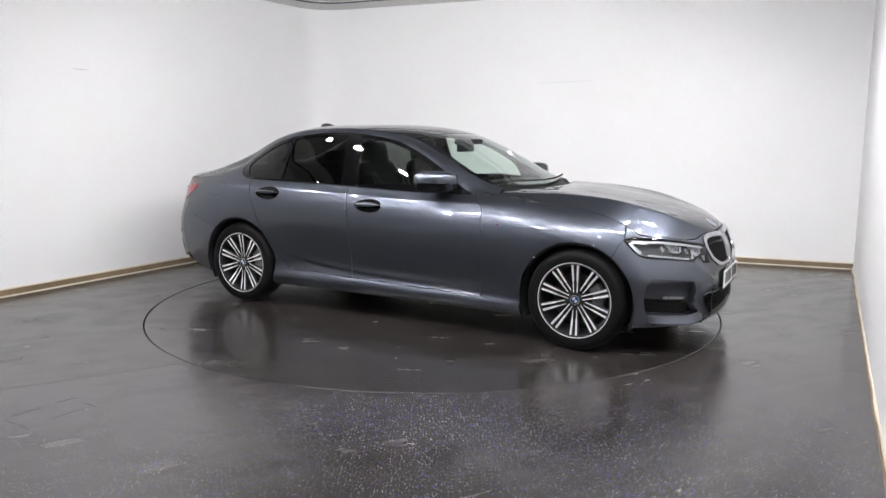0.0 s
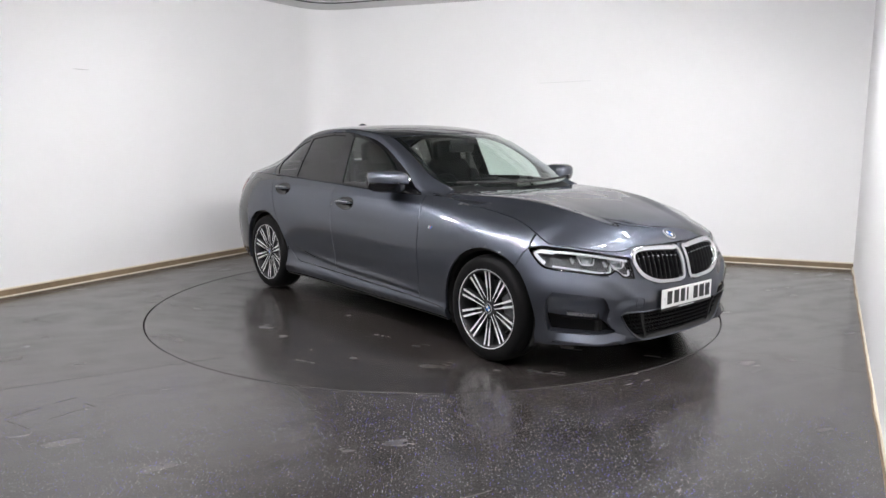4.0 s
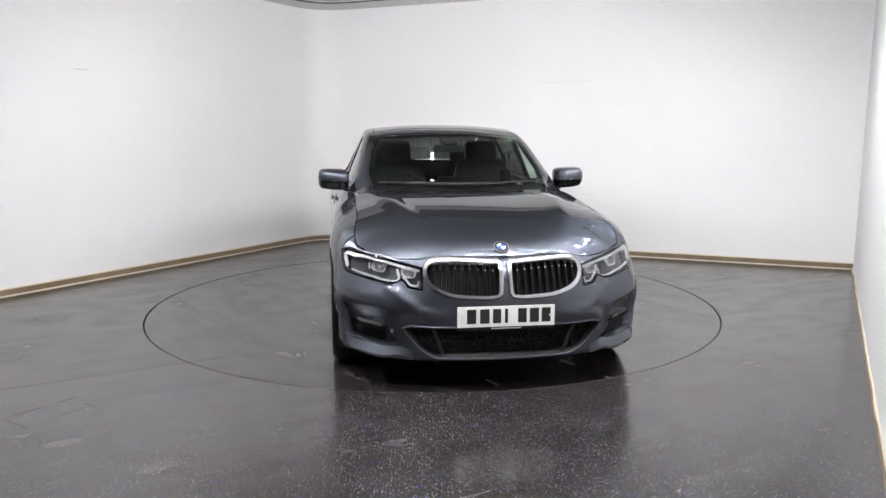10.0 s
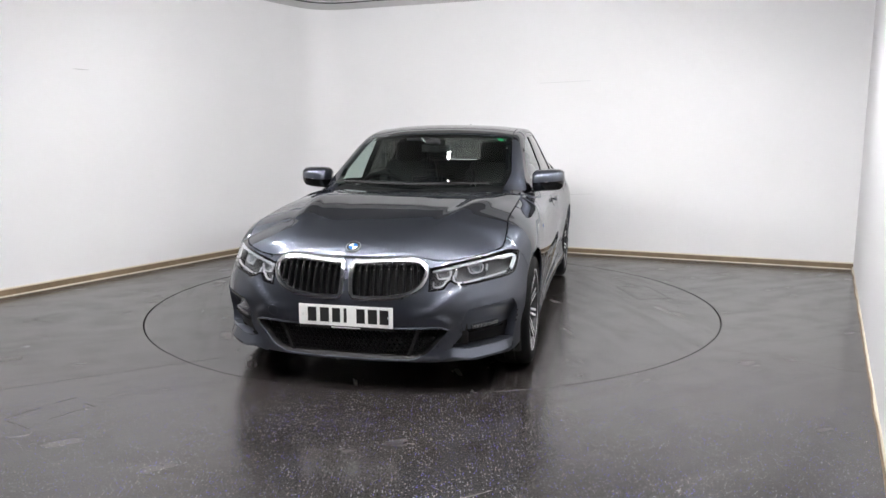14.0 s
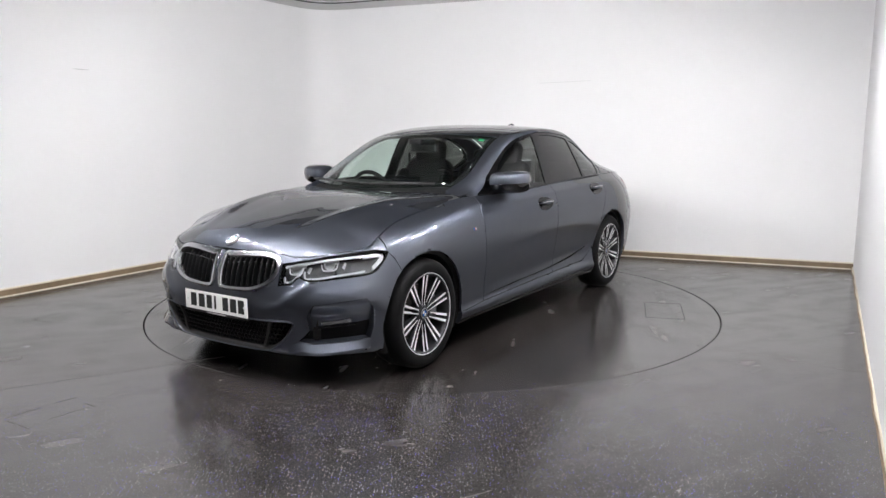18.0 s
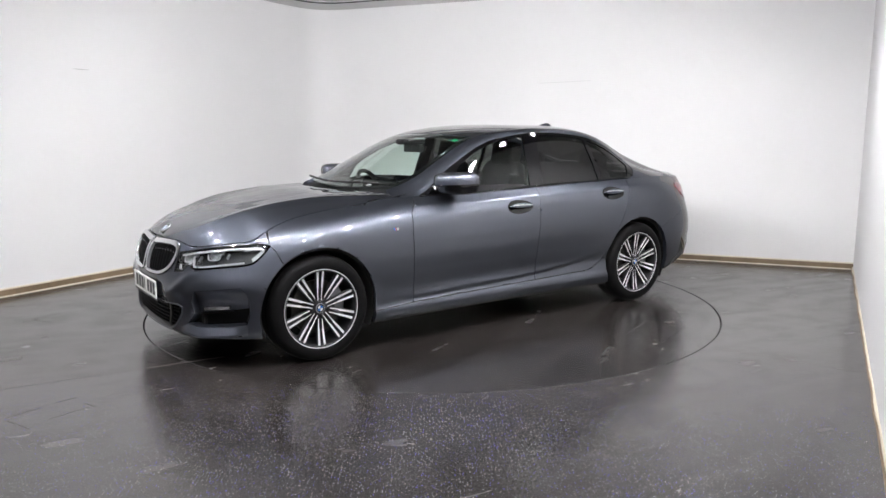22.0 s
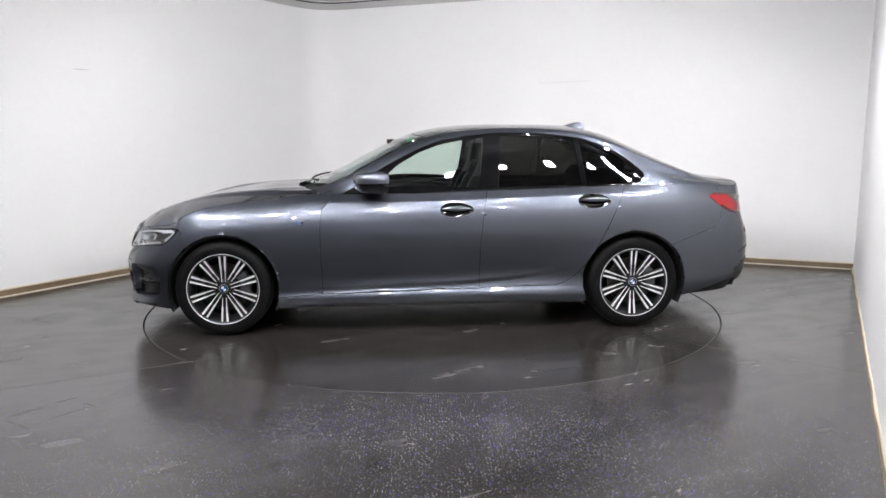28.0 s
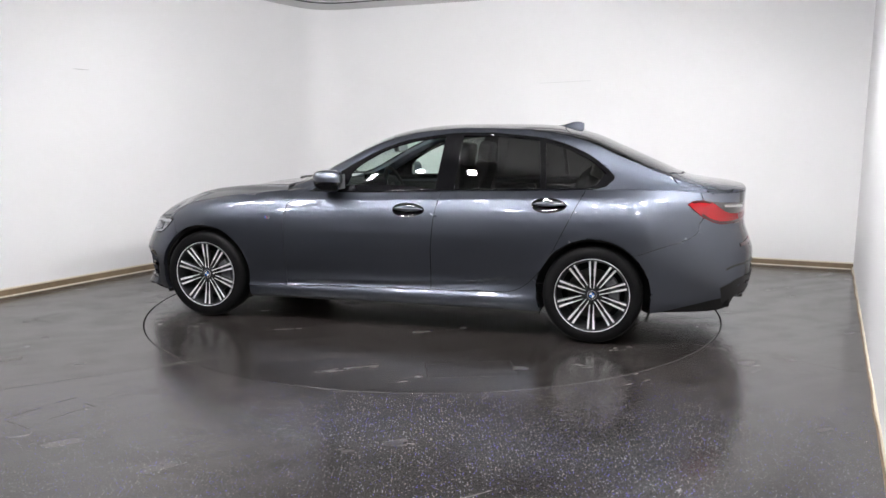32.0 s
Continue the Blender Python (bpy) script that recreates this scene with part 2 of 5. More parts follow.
def spline(xs, ys):
    """A smooth curve without overshoot through the pairs (xs, ys)."""
    x = np.array(xs, float)
    y = np.array(ys, float)
    if x[0] > x[-1]:
        x, y = x[::-1], y[::-1]
    h = np.diff(x)
    d = np.diff(y) / h
    m = np.zeros(len(x))
    for i in range(1, len(x) - 1):
        m[i] = 0.0 if d[i - 1] * d[i] <= 0 else (d[i - 1] * h[i] + d[i] * h[i - 1]) / (h[i - 1] + h[i])
        lim = 3 * min(abs(d[i - 1]), abs(d[i]))
        m[i] = max(-lim, min(lim, m[i])) if d[i - 1] * d[i] > 0 else m[i] * 0.25
    m[0], m[-1] = d[0], d[-1]
    lx, ly, lm = x.tolist(), y.tolist(), m.tolist()
    n = len(lx)

    def f(v):
        if v <= lx[0]:
            return ly[0]
        if v >= lx[-1]:
            return ly[-1]
        i = 0
        while i < n - 2 and v > lx[i + 1]:
            i += 1
        w = lx[i + 1] - lx[i]
        t = (v - lx[i]) / w
        t2, t3 = t * t, t * t * t
        return (2 * t3 - 3 * t2 + 1) * ly[i] + (t3 - 2 * t2 + t) * w * lm[i] + (3 * t2 - 2 * t3) * ly[i + 1] + (t3 - t2) * w * lm[i + 1]
    return f


def smooth_loop(pts, step=0.02, closed=True, sharp=()):
    """Rounds a coarse outline: Catmull-Rom through its points."""
    out = []
    n = len(pts)
    for i in range(n if closed else n - 1):
        p0, p1, p2, p3 = (Vector(pts[(i + k - 1) % n] if closed else pts[max(0, min(n - 1, i + k - 1))]) for k in range(4))
        if i in sharp:
            p0 = p1
        if (i + 1) % n in sharp:
            p3 = p2
        k = max(1, int((p2 - p1).length / step))
        for j in range(k):
            t = j / k
            out.append(tuple(0.5 * (2 * p1 + (p2 - p0) * t + (2 * p0 - 5 * p1 + 4 * p2 - p3) * t * t + (3 * p1 - p0 - 3 * p2 + p3) * t ** 3)))
    if not closed:
        out.append(tuple(pts[-1]))
    return out


def inside(poly, x, y):
    c = False
    x1, y1 = poly[-1]
    for x2, y2 in poly:
        if (y1 > y) != (y2 > y) and x < (x2 - x1) * (y - y1) / (y2 - y1) + x1:
            c = not c
        x1, y1 = x2, y2
    return c


# ---- the room ----
LEFT_END = Vector((-7.35, -5.8, 0))
CORNER = Vector((-1.46, 3.72, 0))
RIGHT_CORNER = Vector((4.27, 1.36, 0))
RIGHT_END = Vector((-0.55, -7.75, 0))
CEILING_Z = 2.99
FILLET = 0.45


def wall_line(a, b, fillet_start=0.0, fillet_end=0.0):
    d = (b - a).normalized()
    return a + d * fillet_start, b - d * fillet_end, d


def sweep_path(points, profile, closed=False):
    """A strip along points on the floor; profile: (distance into the room, height) pairs, counter-clockwise."""
    bm = bmesh.new()
    rows = []
    n = len(points)
    for i, p in enumerate(points):
        a = points[max(i - 1, 0)]
        b = points[min(i + 1, n - 1)]
        d1 = (p - a).normalized() if i else (b - p).normalized()
        d2 = (b - p).normalized() if i < n - 1 else d1
        d = (d1 + d2).normalized()
        s = Vector((d.y, -d.x, 0)) / max(0.3, d.dot(d1))
        rows.append([bm.verts.new(p + s * u + Vector((0, 0, h))) for u, h in profile])
    m = len(profile)
    for i in range(n - 1):
        for k in range(m):
            bm.faces.new((rows[i][k], rows[i][(k + 1) % m], rows[i + 1][(k + 1) % m], rows[i + 1][k]))
    bm.faces.new(rows[0])
    bm.faces.new(rows[-1])
    bmesh.ops.recalc_face_normals(bm, faces=bm.faces)
    sharpen(bm, 30)
    return bm


def corner_arc(n=10):
    """The rounded corner where two walls meet."""
    d1 = (CORNER - LEFT_END).normalized()
    d2 = (RIGHT_CORNER - CORNER).normalized()
    p, q = CORNER - d1 * FILLET, CORNER + d2 * FILLET
    return [p.lerp(CORNER, t).lerp(CORNER.lerp(q, t), t) for t in [i / n for i in range(n + 1)]]


ARC = corner_arc()


def build_walls():
    runs = {"wall_left": [LEFT_END, ARC[0]], "wall_corner": ARC, "wall_back": [ARC[-1], RIGHT_CORNER],
            "wall_right": [RIGHT_CORNER, RIGHT_END], "wall_rear": [RIGHT_END, LEFT_END]}
    seams = {"wall_left": 0.62, "wall_back": 0.35, "wall_right": 0.5}
    for name, pts in runs.items():
        wall = new(name, mesh_of(name, sweep_path(pts, [(-0.15, 0), (-0.012, 0), (-0.012, CEILING_Z), (-0.15, CEILING_Z)]), M_WALL, False))
        tagged(wall, "white painted panelled studio wall, softly lit", "wall", kind="structure")
        # added out of view to close the room and tone the car's reflections
        if name == "wall_rear":
            wall.data.materials[0] = M_REARTONE
            tagged(wall, "unseen mid grey ribbed wall added behind the camera, toned for reflections in the car", "wall")
            a, b = pts
            for k in range(14):
                part("slat", sweep_path(pts, [(-0.011, 0.21 * k), (0.0, 0.21 * k + 0.03), (0.0, 0.21 * k + 0.18), (-0.011, 0.21 * k + 0.205)]), M_REARTONE, wall, smooth=False)
            continue
        if name == "wall_corner":
            part("wall_panel", sweep_path(pts, [(-0.011, 0), (0, 0), (0, CEILING_Z - 0.001), (-0.011, CEILING_Z - 0.001)]), M_WALL, wall)
            continue
        a, b = pts
        d = (b - a).normalized()
        length = (b - a).length
        s, end = 0.0, seams.get(name, 1.22)
        while s < length - 0.01:
            e = min(end, length)
            part("wall_panel", sweep_path([a + d * (s + 0.0001), a + d * (e - 0.0001)], [(-0.011, 0), (0, 0), (0, CEILING_Z - 0.001), (-0.011, CEILING_Z - 0.001)]), M_WALL, wall, smooth=False)
            s, end = e, e + 1.22
    base = new("baseboard", mesh_of("baseboard", sweep_path([LEFT_END, *ARC, RIGHT_CORNER], [(0.0, 0), (0.016, 0), (0.016, 0.052), (0.012, 0.056), (0, 0.056)]), M_WOOD))
    tagged(base, "scuffed brown wooden skirting board along the white wall", "baseboard", kind="structure")
    part("bead", sweep_path([LEFT_END, *ARC, RIGHT_CORNER], [(0.0, 0.0565), (0.009, 0.0565), (0.011, 0.064), (0.006, 0.069), (0, 0.069)]), M_CREAM, base, "worn cream bead on top of the skirting")
    part("floor_bead", sweep_path([LEFT_END + Vector((0.03, -0.01, 0)), *ARC, RIGHT_CORNER], [(0.0165, 0), (0.024, 0), (0.022, 0.008), (0.0165, 0.009)]), M_CREAM, base, "pale sealant line at the floor")
    side = new("baseboard_right", None)
    tagged(side, "wavy yellowed edging strip at the foot of the wall", "baseboard", kind="structure")
    d = (RIGHT_END - RIGHT_CORNER)
    nrm = Vector((d.y, -d.x, 0)).normalized()
    pts = [RIGHT_CORNER + d * (i / 60) + nrm * (0.012 * noise.noise(Vector((i * 0.45, 0, 0)))) for i in range(61)]
    part("strip", sweep_path(pts, [(-0.004, 0), (0.008, 0), (0.008, 0.022), (-0.004, 0.026)]), M_CREAM, side)
    part("floor_edge", sweep_path(pts, [(0.0085, 0), (0.018, 0), (0.015, 0.007), (0.0085, 0.009)]), M_WOOD, side)


def build_ceiling():
    bm = bmesh.new()
    pts = [LEFT_END, *ARC, RIGHT_CORNER, RIGHT_END]
    lo = [bm.verts.new((p.x, p.y, CEILING_Z)) for p in pts]
    hi = [bm.verts.new((p.x, p.y, CEILING_Z + 0.1)) for p in pts]
    mid = Vector((-0.6, -1.6, 0))
    ins = [bm.verts.new((*(mid + (p - mid) * (0.86 if p in ARC else 0.985)).to_2d(), CEILING_Z)) for p in pts]
    n = len(pts)
    for i in range(n):
        j = (i + 1) % n
        bm.faces.new((lo[j], lo[i], ins[i], ins[j]))
        bm.faces.new((lo[i], lo[j], hi[j], hi[i]))
    bm.faces.new(ins[::-1]).material_index = 1
    bm.faces.new(hi)
    c = new("ceiling", mesh_of("ceiling", bm, M_CEIL, False))
    c.data.materials.append(M_CEILDARK)
    tagged(c, "dark grey studio ceiling with a white border", "ceiling", kind="structure")
    rail = new("trim_ceiling", mesh_of("trim_ceiling", sweep_path([LEFT_END, *ARC, RIGHT_CORNER], [(0, 2.885), (0.02, 2.885), (0.03, 2.955), (0, 2.97)]), M_TRIMG))
    tagged(rail, "grey trim rail curving round the wall top", "trim", kind="structure")
    line = part("dark_joint", sweep_path([LEFT_END, *ARC, RIGHT_CORNER], [(0.022, 2.957), (0.045, 2.957), (0.045, 2.969), (0.022, 2.969)]), M_BLACKLINE, rail)


RING = 2.246


def build_floor():
    bm = bmesh.new()
    n = 160
    inner = [bm.verts.new((RING * math.cos(2 * math.pi * k / n), RING * math.sin(2 * math.pi * k / n), 0)) for k in range(n)]
    down = [bm.verts.new((v.co.x, v.co.y, -0.05)) for v in inner]
    outer = [bm.verts.new((13 * math.cos(2 * math.pi * k / n), 13 * math.sin(2 * math.pi * k / n), 0)) for k in range(n)]
    for k in range(n):
        j = (k + 1) % n
        bm.faces.new((inner[k], outer[k], outer[j], inner[j]))
        bm.faces.new((inner[j], down[j], down[k], inner[k]))
    sharpen(bm)
    fl = new("floor", mesh_of("floor", bm, M_FLOOR))
    tagged(fl, "dark glossy speckled vinyl floor with scuffs", "floor", kind="structure")
    pit = bmesh.new()
    bmesh.ops.create_circle(pit, cap_ends=True, segments=96, radius=RING + 0.05, matrix=pose(0, 0, -0.051))
    part("pit", pit, M_DARK, fl)
    # cut lines of the floor hatches
    cuts = [((-3.0, -0.58), (-2.87, -0.41)), ((-2.98, -0.61), (-2.80, -0.71)), ((-2.09, -2.57), (-1.99, -2.42)),
            ((-1.95, -2.36), (-1.88, -2.28)), ((-2.06, -2.60), (-1.90, -2.70)), ((-1.88, -2.28), (-1.86, -2.31)),
            ((-1.87, -2.58), (-1.75, -2.42)), ((-1.79, -2.37), (-1.72, -2.41))]
    for a, b in (((-3.6, -2.86), (-1.30, -1.565)), ((1.72, -1.34), (2.62, -2.02))):
        part("weld_seam", sweep_path([Vector((*a, 0)), Vector((*b, 0))], [(-0.002, 0.0003), (0.002, 0.0003), (0.002, 0.0007), (-0.002, 0.0007)]), M_SEAM, fl, "pale welded joint of the vinyl", smooth=False)
    for a, b in cuts:
        a, b = Vector((*a, 0)), Vector((*b, 0))
        part("hatch_joint", sweep_path([a, b], [(-0.0014, 0.0003), (0.0014, 0.0003), (0.0014, 0.0008), (-0.0014, 0.0008)]), M_CUTLINE, fl, smooth=False)


def build_platform():
    hub = new("turntable", None)
    tagged(hub, "round dark vinyl turntable platform flush with the floor", "turntable")
    r0 = RING - 0.009
    prof = [(0.0, -0.001), (r0 - 0.003, -0.001), (r0, -0.004), (r0, -0.049), (0.0, -0.049)]
    part("platform_disc", lathe(prof, 160, "z"), M_DISC, hub)
    for (cx, cy, w, h, turn) in ((-0.71, 1.70, 0.52, 0.28, 20),):
        m = pose(cx, cy, 0, 0, 0, turn)
        for a, b in (((-w, -h), (w, -h)), ((w, -h), (w, h)), ((w, h), (-w, h)), ((-w, h), (-w, -h))):
            a, b = m @ Vector((a[0] / 2, a[1] / 2, 0)), m @ Vector((b[0] / 2, b[1] / 2, 0))
            part("hatch_joint", sweep_path([a, b], [(-0.002, -0.0009), (0.002, -0.0009), (0.002, -0.0003), (-0.002, -0.0003)]), M_BLACKLINE, hub, smooth=False)
    return hub


def build_lights():
    """Small tilted floodlights under the ceiling in two half rings before the platform."""
    first = tagged(new("ceiling_light", None), "small square white LED floodlight, switched on", "ceiling light", group="ring of floodlights")
    part("frame", boxes((-0.062, 0.062, -0.060, -0.047, -0.04, 0), (-0.062, 0.062, 0.047, 0.060, -0.04, 0), (-0.062, -0.050, -0.0465, 0.0465, -0.04, 0), (0.050, 0.062, -0.0465, 0.0465, -0.04, 0), (-0.062, 0.062, -0.060, 0.060, 0.0005, 0.012)), M_WHITEMETAL, first, smooth=False)
    part("diffuser", boxes((-0.0495, 0.0495, -0.046, 0.046, -0.034, -0.004)), M_LED, first, smooth=False)
    up = Vector((0, math.sin(radians(52)), math.cos(radians(52))))
    part("bracket", tube([up * 0.02, up * 0.149], 0.012, 8), M_WHITEMETAL, first)
    ring = [(a, 2.42 + 0.5 * math.sin(radians(-a)) if a > -90 else 2.80 + 0.12 * math.sin(radians(-a)), 18 if a > -40 else 52) for a in range(-4, -180, -13)]
    ring += [(a, 4.15, 38) for a in range(-73, -142, -17)]
    for k, (a, r, tilt) in enumerate(ring):
        m = pose(r * math.cos(radians(a)), r * math.sin(radians(a)), CEILING_Z - 0.15, tilt, 0, a + 90)
        if k == 0:
            first.matrix_world = m
        else:
            copy_thing(first, m)
    spot = tagged(new("ceiling_spotlight", None), "small round white ceiling spotlight, switched on", "ceiling light", group="ceiling spotlights")
    part("housing", lathe([(0.024, -0.03), (0.034, -0.03), (0.034, 0.0), (0.024, 0.0)], 24, "z", True), M_WHITEMETAL, spot)
    part("lens", lathe([(0.0, -0.022), (0.022, -0.022), (0.022, -0.004), (0.0, -0.004)], 24, "z"), M_SPOT, spot)
    for k, (x, y) in enumerate(((0.02, 0.62),)):
        m = pose(x, y, CEILING_Z - 0.0005)
        if k == 0:
            spot.matrix_world = m
        else:
            copy_thing(spot, m)


build_walls()
build_ceiling()
build_floor()
TABLE = build_platform()
build_lights()


# ---- the car: its surfaces, x forwards, y to its left, z up ----
PLAN = [(2.197, -0.22), (2.205, 0), (2.197, 0.22), (2.168, 0.44), (2.105, 0.62), (2.005, 0.755), (1.885, 0.845), (1.74, 0.893), (1.45, 0.912),
        (1.0, 0.912), (0.75, 0.908), (0.2, 0.900), (-0.3, 0.900), (-0.8, 0.903), (-1.2, 0.914), (-1.5, 0.919), (-1.8, 0.905),
        (-2.08, 0.845), (-2.27, 0.75), (-2.39, 0.60), (-2.455, 0.36), (-2.475, 0), (-2.455, -0.36)]
_line = [q for q in smooth_loop(PLAN, 0.01, closed=False)]
_a = min(range(len(_line)), key=lambda i: abs(_line[i][1]) + (9 if _line[i][0] < 0 else 0))
_b = min(range(len(_line)), key=lambda i: abs(_line[i][1]) + (9 if _line[i][0] > 0 else 0))
LINE = np.array(_line[_a:_b + 1])
LINE[0, 1] = LINE[-1, 1] = 0.0
ARCLEN = np.r_[0, np.cumsum(np.hypot(*np.diff(LINE, axis=0).T))]
PMAX = float(ARCLEN[-1])


def p_of_x(x):
    return float(np.interp(-x, -LINE[:, 0], ARCLEN))


def p_of_y(y):
    """Front half only."""
    k = LINE[:, 0] > 0.9
    return float(np.interp(abs(y), LINE[k, 1], ARCLEN[k])) * (1 if y >= 0 else -1)


def p_rear(y):
    k = LINE[:, 0] < -1.5
    return float(np.interp(-abs(y), -LINE[k, 1], ARCLEN[k]))


TOP_KEYS = [(0, 0.722), (p_of_y(0.35), 0.733), (p_of_y(0.43), 0.720), (p_of_y(0.5), 0.708), (p_of_y(0.6), 0.713), (p_of_y(0.735), 0.732), (p_of_x(1.88), 0.746), (p_of_x(1.79), 0.766), (p_of_x(1.74), 0.795),
            (p_of_x(1.64), 0.838), (p_of_x(1.41), 0.888), (p_of_x(1.1), 0.925), (p_of_x(0.8), 0.956), (p_of_x(0.6), 0.957),
            (p_of_x(0.29), 0.957), (p_of_x(-0.4), 0.977), (p_of_x(-1.1), 0.998), (p_of_x(-1.38), 1.005), (p_of_x(-1.7), 1.012),
            (p_of_x(-1.95), 1.008), (p_of_x(-2.15), 0.996), (p_of_x(-2.3), 0.99), (PMAX, 0.995)]
z_top = spline([k[0] for k in TOP_KEYS], [k[1] for k in TOP_KEYS])
Z_LOW = 0.17

# how far the skin stands out of the plan line, by height (0 at the sill, 1 at the shoulder), at stations round the car
SECTIONS = [
    (0, [(0, -0.05), (0.05, -0.02), (0.15, -0.005), (0.31, 0), (0.48, 0.004), (0.56, 0.004), (0.735, -0.008), (0.87, -0.03), (0.94, -0.052), (1, -0.085)]),
    (p_of_y(0.44), [(0, -0.05), (0.05, -0.02), (0.15, -0.01), (0.31, -0.01), (0.48, 0.003), (0.54, 0.004), (0.735, -0.020), (0.87, -0.046), (0.94, -0.066), (1, -0.095)]),
    (p_of_y(0.735), [(0, -0.06), (0.05, -0.03), (0.15, -0.02), (0.31, -0.018), (0.48, -0.004), (0.54, 0.005), (0.60, 0.000), (0.735, -0.032), (0.87, -0.066), (0.94, -0.084), (1, -0.112)]),
    (p_of_x(1.74), [(0, -0.04), (0.1, -0.015), (0.3, -0.008), (0.46, 0.005), (0.55, 0.001), (0.7, -0.018), (0.85, -0.048), (0.93, -0.072), (1, -0.125)]),
    (p_of_x(1.43), [(0, -0.03), (0.1, 0), (0.4, 0), (0.65, 0.004), (0.75, 0), (0.84, -0.02), (0.91, -0.055), (0.96, -0.1), (1, -0.165)]),
    (p_of_x(0.8), [(0, -0.07), (0.03, -0.032), (0.075, -0.010), (0.10, -0.005), (0.125, -0.009), (0.16, -0.021), (0.25, -0.02), (0.4, -0.004), (0.55, 0.004), (0.64, 0.003), (0.72, -0.003), (0.8, -0.016), (0.87, -0.040), (0.94, -0.085), (1, -0.165)]),
    (p_of_x(0.2), [(0, -0.07), (0.03, -0.032), (0.075, -0.010), (0.10, -0.005), (0.125, -0.009), (0.16, -0.021), (0.25, -0.032), (0.4, -0.012), (0.55, 0.002), (0.64, 0.003), (0.72, -0.003), (0.8, -0.013), (0.87, -0.029), (0.94, -0.06), (1, -0.1)]),
    (p_of_x(-0.7), [(0, -0.07), (0.03, -0.032), (0.075, -0.010), (0.10, -0.005), (0.125, -0.009), (0.16, -0.021), (0.25, -0.04), (0.4, -0.020), (0.55, -0.002), (0.64, 0.003), (0.72, 0.0), (0.8, -0.009), (0.86, -0.022), (0.94, -0.056), (1, -0.105)]),
    (p_of_x(-1.43), [(0, -0.03), (0.1, 0), (0.4, 0.004), (0.6, 0.008), (0.72, 0.004), (0.8, -0.006), (0.87, -0.026), (0.94, -0.064), (1, -0.128)]),
    (p_of_x(-2.05), [(0, -0.08), (0.12, -0.03), (0.3, -0.005), (0.5, 0.008), (0.65, 0), (0.8, -0.035), (0.9, -0.075), (1, -0.15)]),
    (p_rear(0.5), [(0, -0.1), (0.15, -0.04), (0.35, 0), (0.5, 0), (0.62, -0.025), (0.75, -0.06), (0.9, -0.07), (1, -0.08)]),
    (PMAX, [(0, -0.1), (0.15, -0.04), (0.35, 0), (0.5, 0), (0.62, -0.03), (0.75, -0.07), (0.9, -0.06), (1, -0.05)]),
]
_ts = np.linspace(0, 1, 161)
_ps = np.linspace(0, PMAX, 401)
_rows = np.array([[f(t) for t in _ts] for f in [spline([k[0] for k in s], [k[1] for k in s]) for _, s in SECTIONS]])
_st = [s[0] for s in SECTIONS]
OFFS = np.array([[f(p) for p in _ps] for f in [spline(_st, _rows[:, j]) for j in range(len(_ts))]])
_tan = np.gradient(LINE, ARCLEN, axis=0)
_len = np.hypot(_tan[:, 0], _tan[:, 1])
NRM = np.stack([-_tan[:, 1], _tan[:, 0]], 1) / _len[:, None]
NRM *= np.sign(NRM[len(NRM) // 2, 1])
NRM[0], NRM[-1] = (1, 0), (-1, 0)


crease_z = spline([0.95, 0.75, 0.3, -0.327, -0.7, -0.97, -1.05], [0.325, 0.325, 0.338, 0.360, 0.395, 0.452, 0.475])


def skin(p, z):
    """The lower body: p runs round the car from the nose (0) to the tail, left positive."""
    s = 1.0 if p >= 0 else -1.0
    p = min(abs(p), PMAX)
    t = max(0.0, min(1.0, (z - Z_LOW) / (z_top(p) - Z_LOW)))
    u, v = p / PMAX * 400, t * 160
    i, j = min(int(u), 399), min(int(v), 159)
    u, v = u - i, v - j
    off = (OFFS[j, i] * (1 - u) + OFFS[j, i + 1] * u) * (1 - v) + (OFFS[j + 1, i] * (1 - u) + OFFS[j + 1, i + 1] * u) * v
    x, y = np.interp(p, ARCLEN, LINE[:, 0]), np.interp(p, ARCLEN, LINE[:, 1])
    if -1.05 < x < 0.95 and z < 0.62:
        # the lower flank: a ledge that ends in a sharp crease
        d = z - crease_z(x)
        amp = min(1.0, max(0.0, (x + 1.02) / 0.25)) * min(1.0, max(0.0, (0.93 - x) / 0.3))
        if z > 0.285:
            off += amp * (0.009 * math.exp(-d / 0.05) if d > 0 else max(-0.005, 0.009 + d * 0.6) * min(1.0, (z - 0.285) / 0.02))
    if -2.0 < x < 1.0 and z > 0.8:
        # the shoulder: a fine crease under the windows
        off += 0.0045 * max(0.0, 1 - abs(z_top(p) - 0.052 - z) / 0.024) * min(1.0, (1.0 - x) / 0.3) * min(1.0, (x + 2.0) / 0.3)
    if x > 1.9 and z < 0.60 and p < 0.75:
        # nose: a crease runs down and inwards from the headlight's notch, then a pod stands out over the lower intake
        if z > 0.445:
            d = p - (0.44 + (z - 0.45) * 1.35)
            off += 0.014 * max(0.0, 1 - abs(d) / (0.085 if d > 0 else 0.05)) * min(1.0, max(0.0, (0.60 - z) / 0.04))
        edge = 0.44 + 0.13 * min(1.0, max(0.0, (0.47 - z) / 0.07)) ** 0.7
        off += 0.014 * min(1.0, max(0.0, (edge - p) / 0.022)) * min(1.0, max(0.0, (0.485 - z) / 0.05)) * min(1.0, max(0.0, (z - 0.30) / 0.05)) * min(1.0, max(0.0, (p - 0.27) / 0.10))
    nx, ny = np.interp(p, ARCLEN, NRM[:, 0]), np.interp(p, ARCLEN, NRM[:, 1])
    return Vector((x + nx * off, s * (y + ny * off), z))


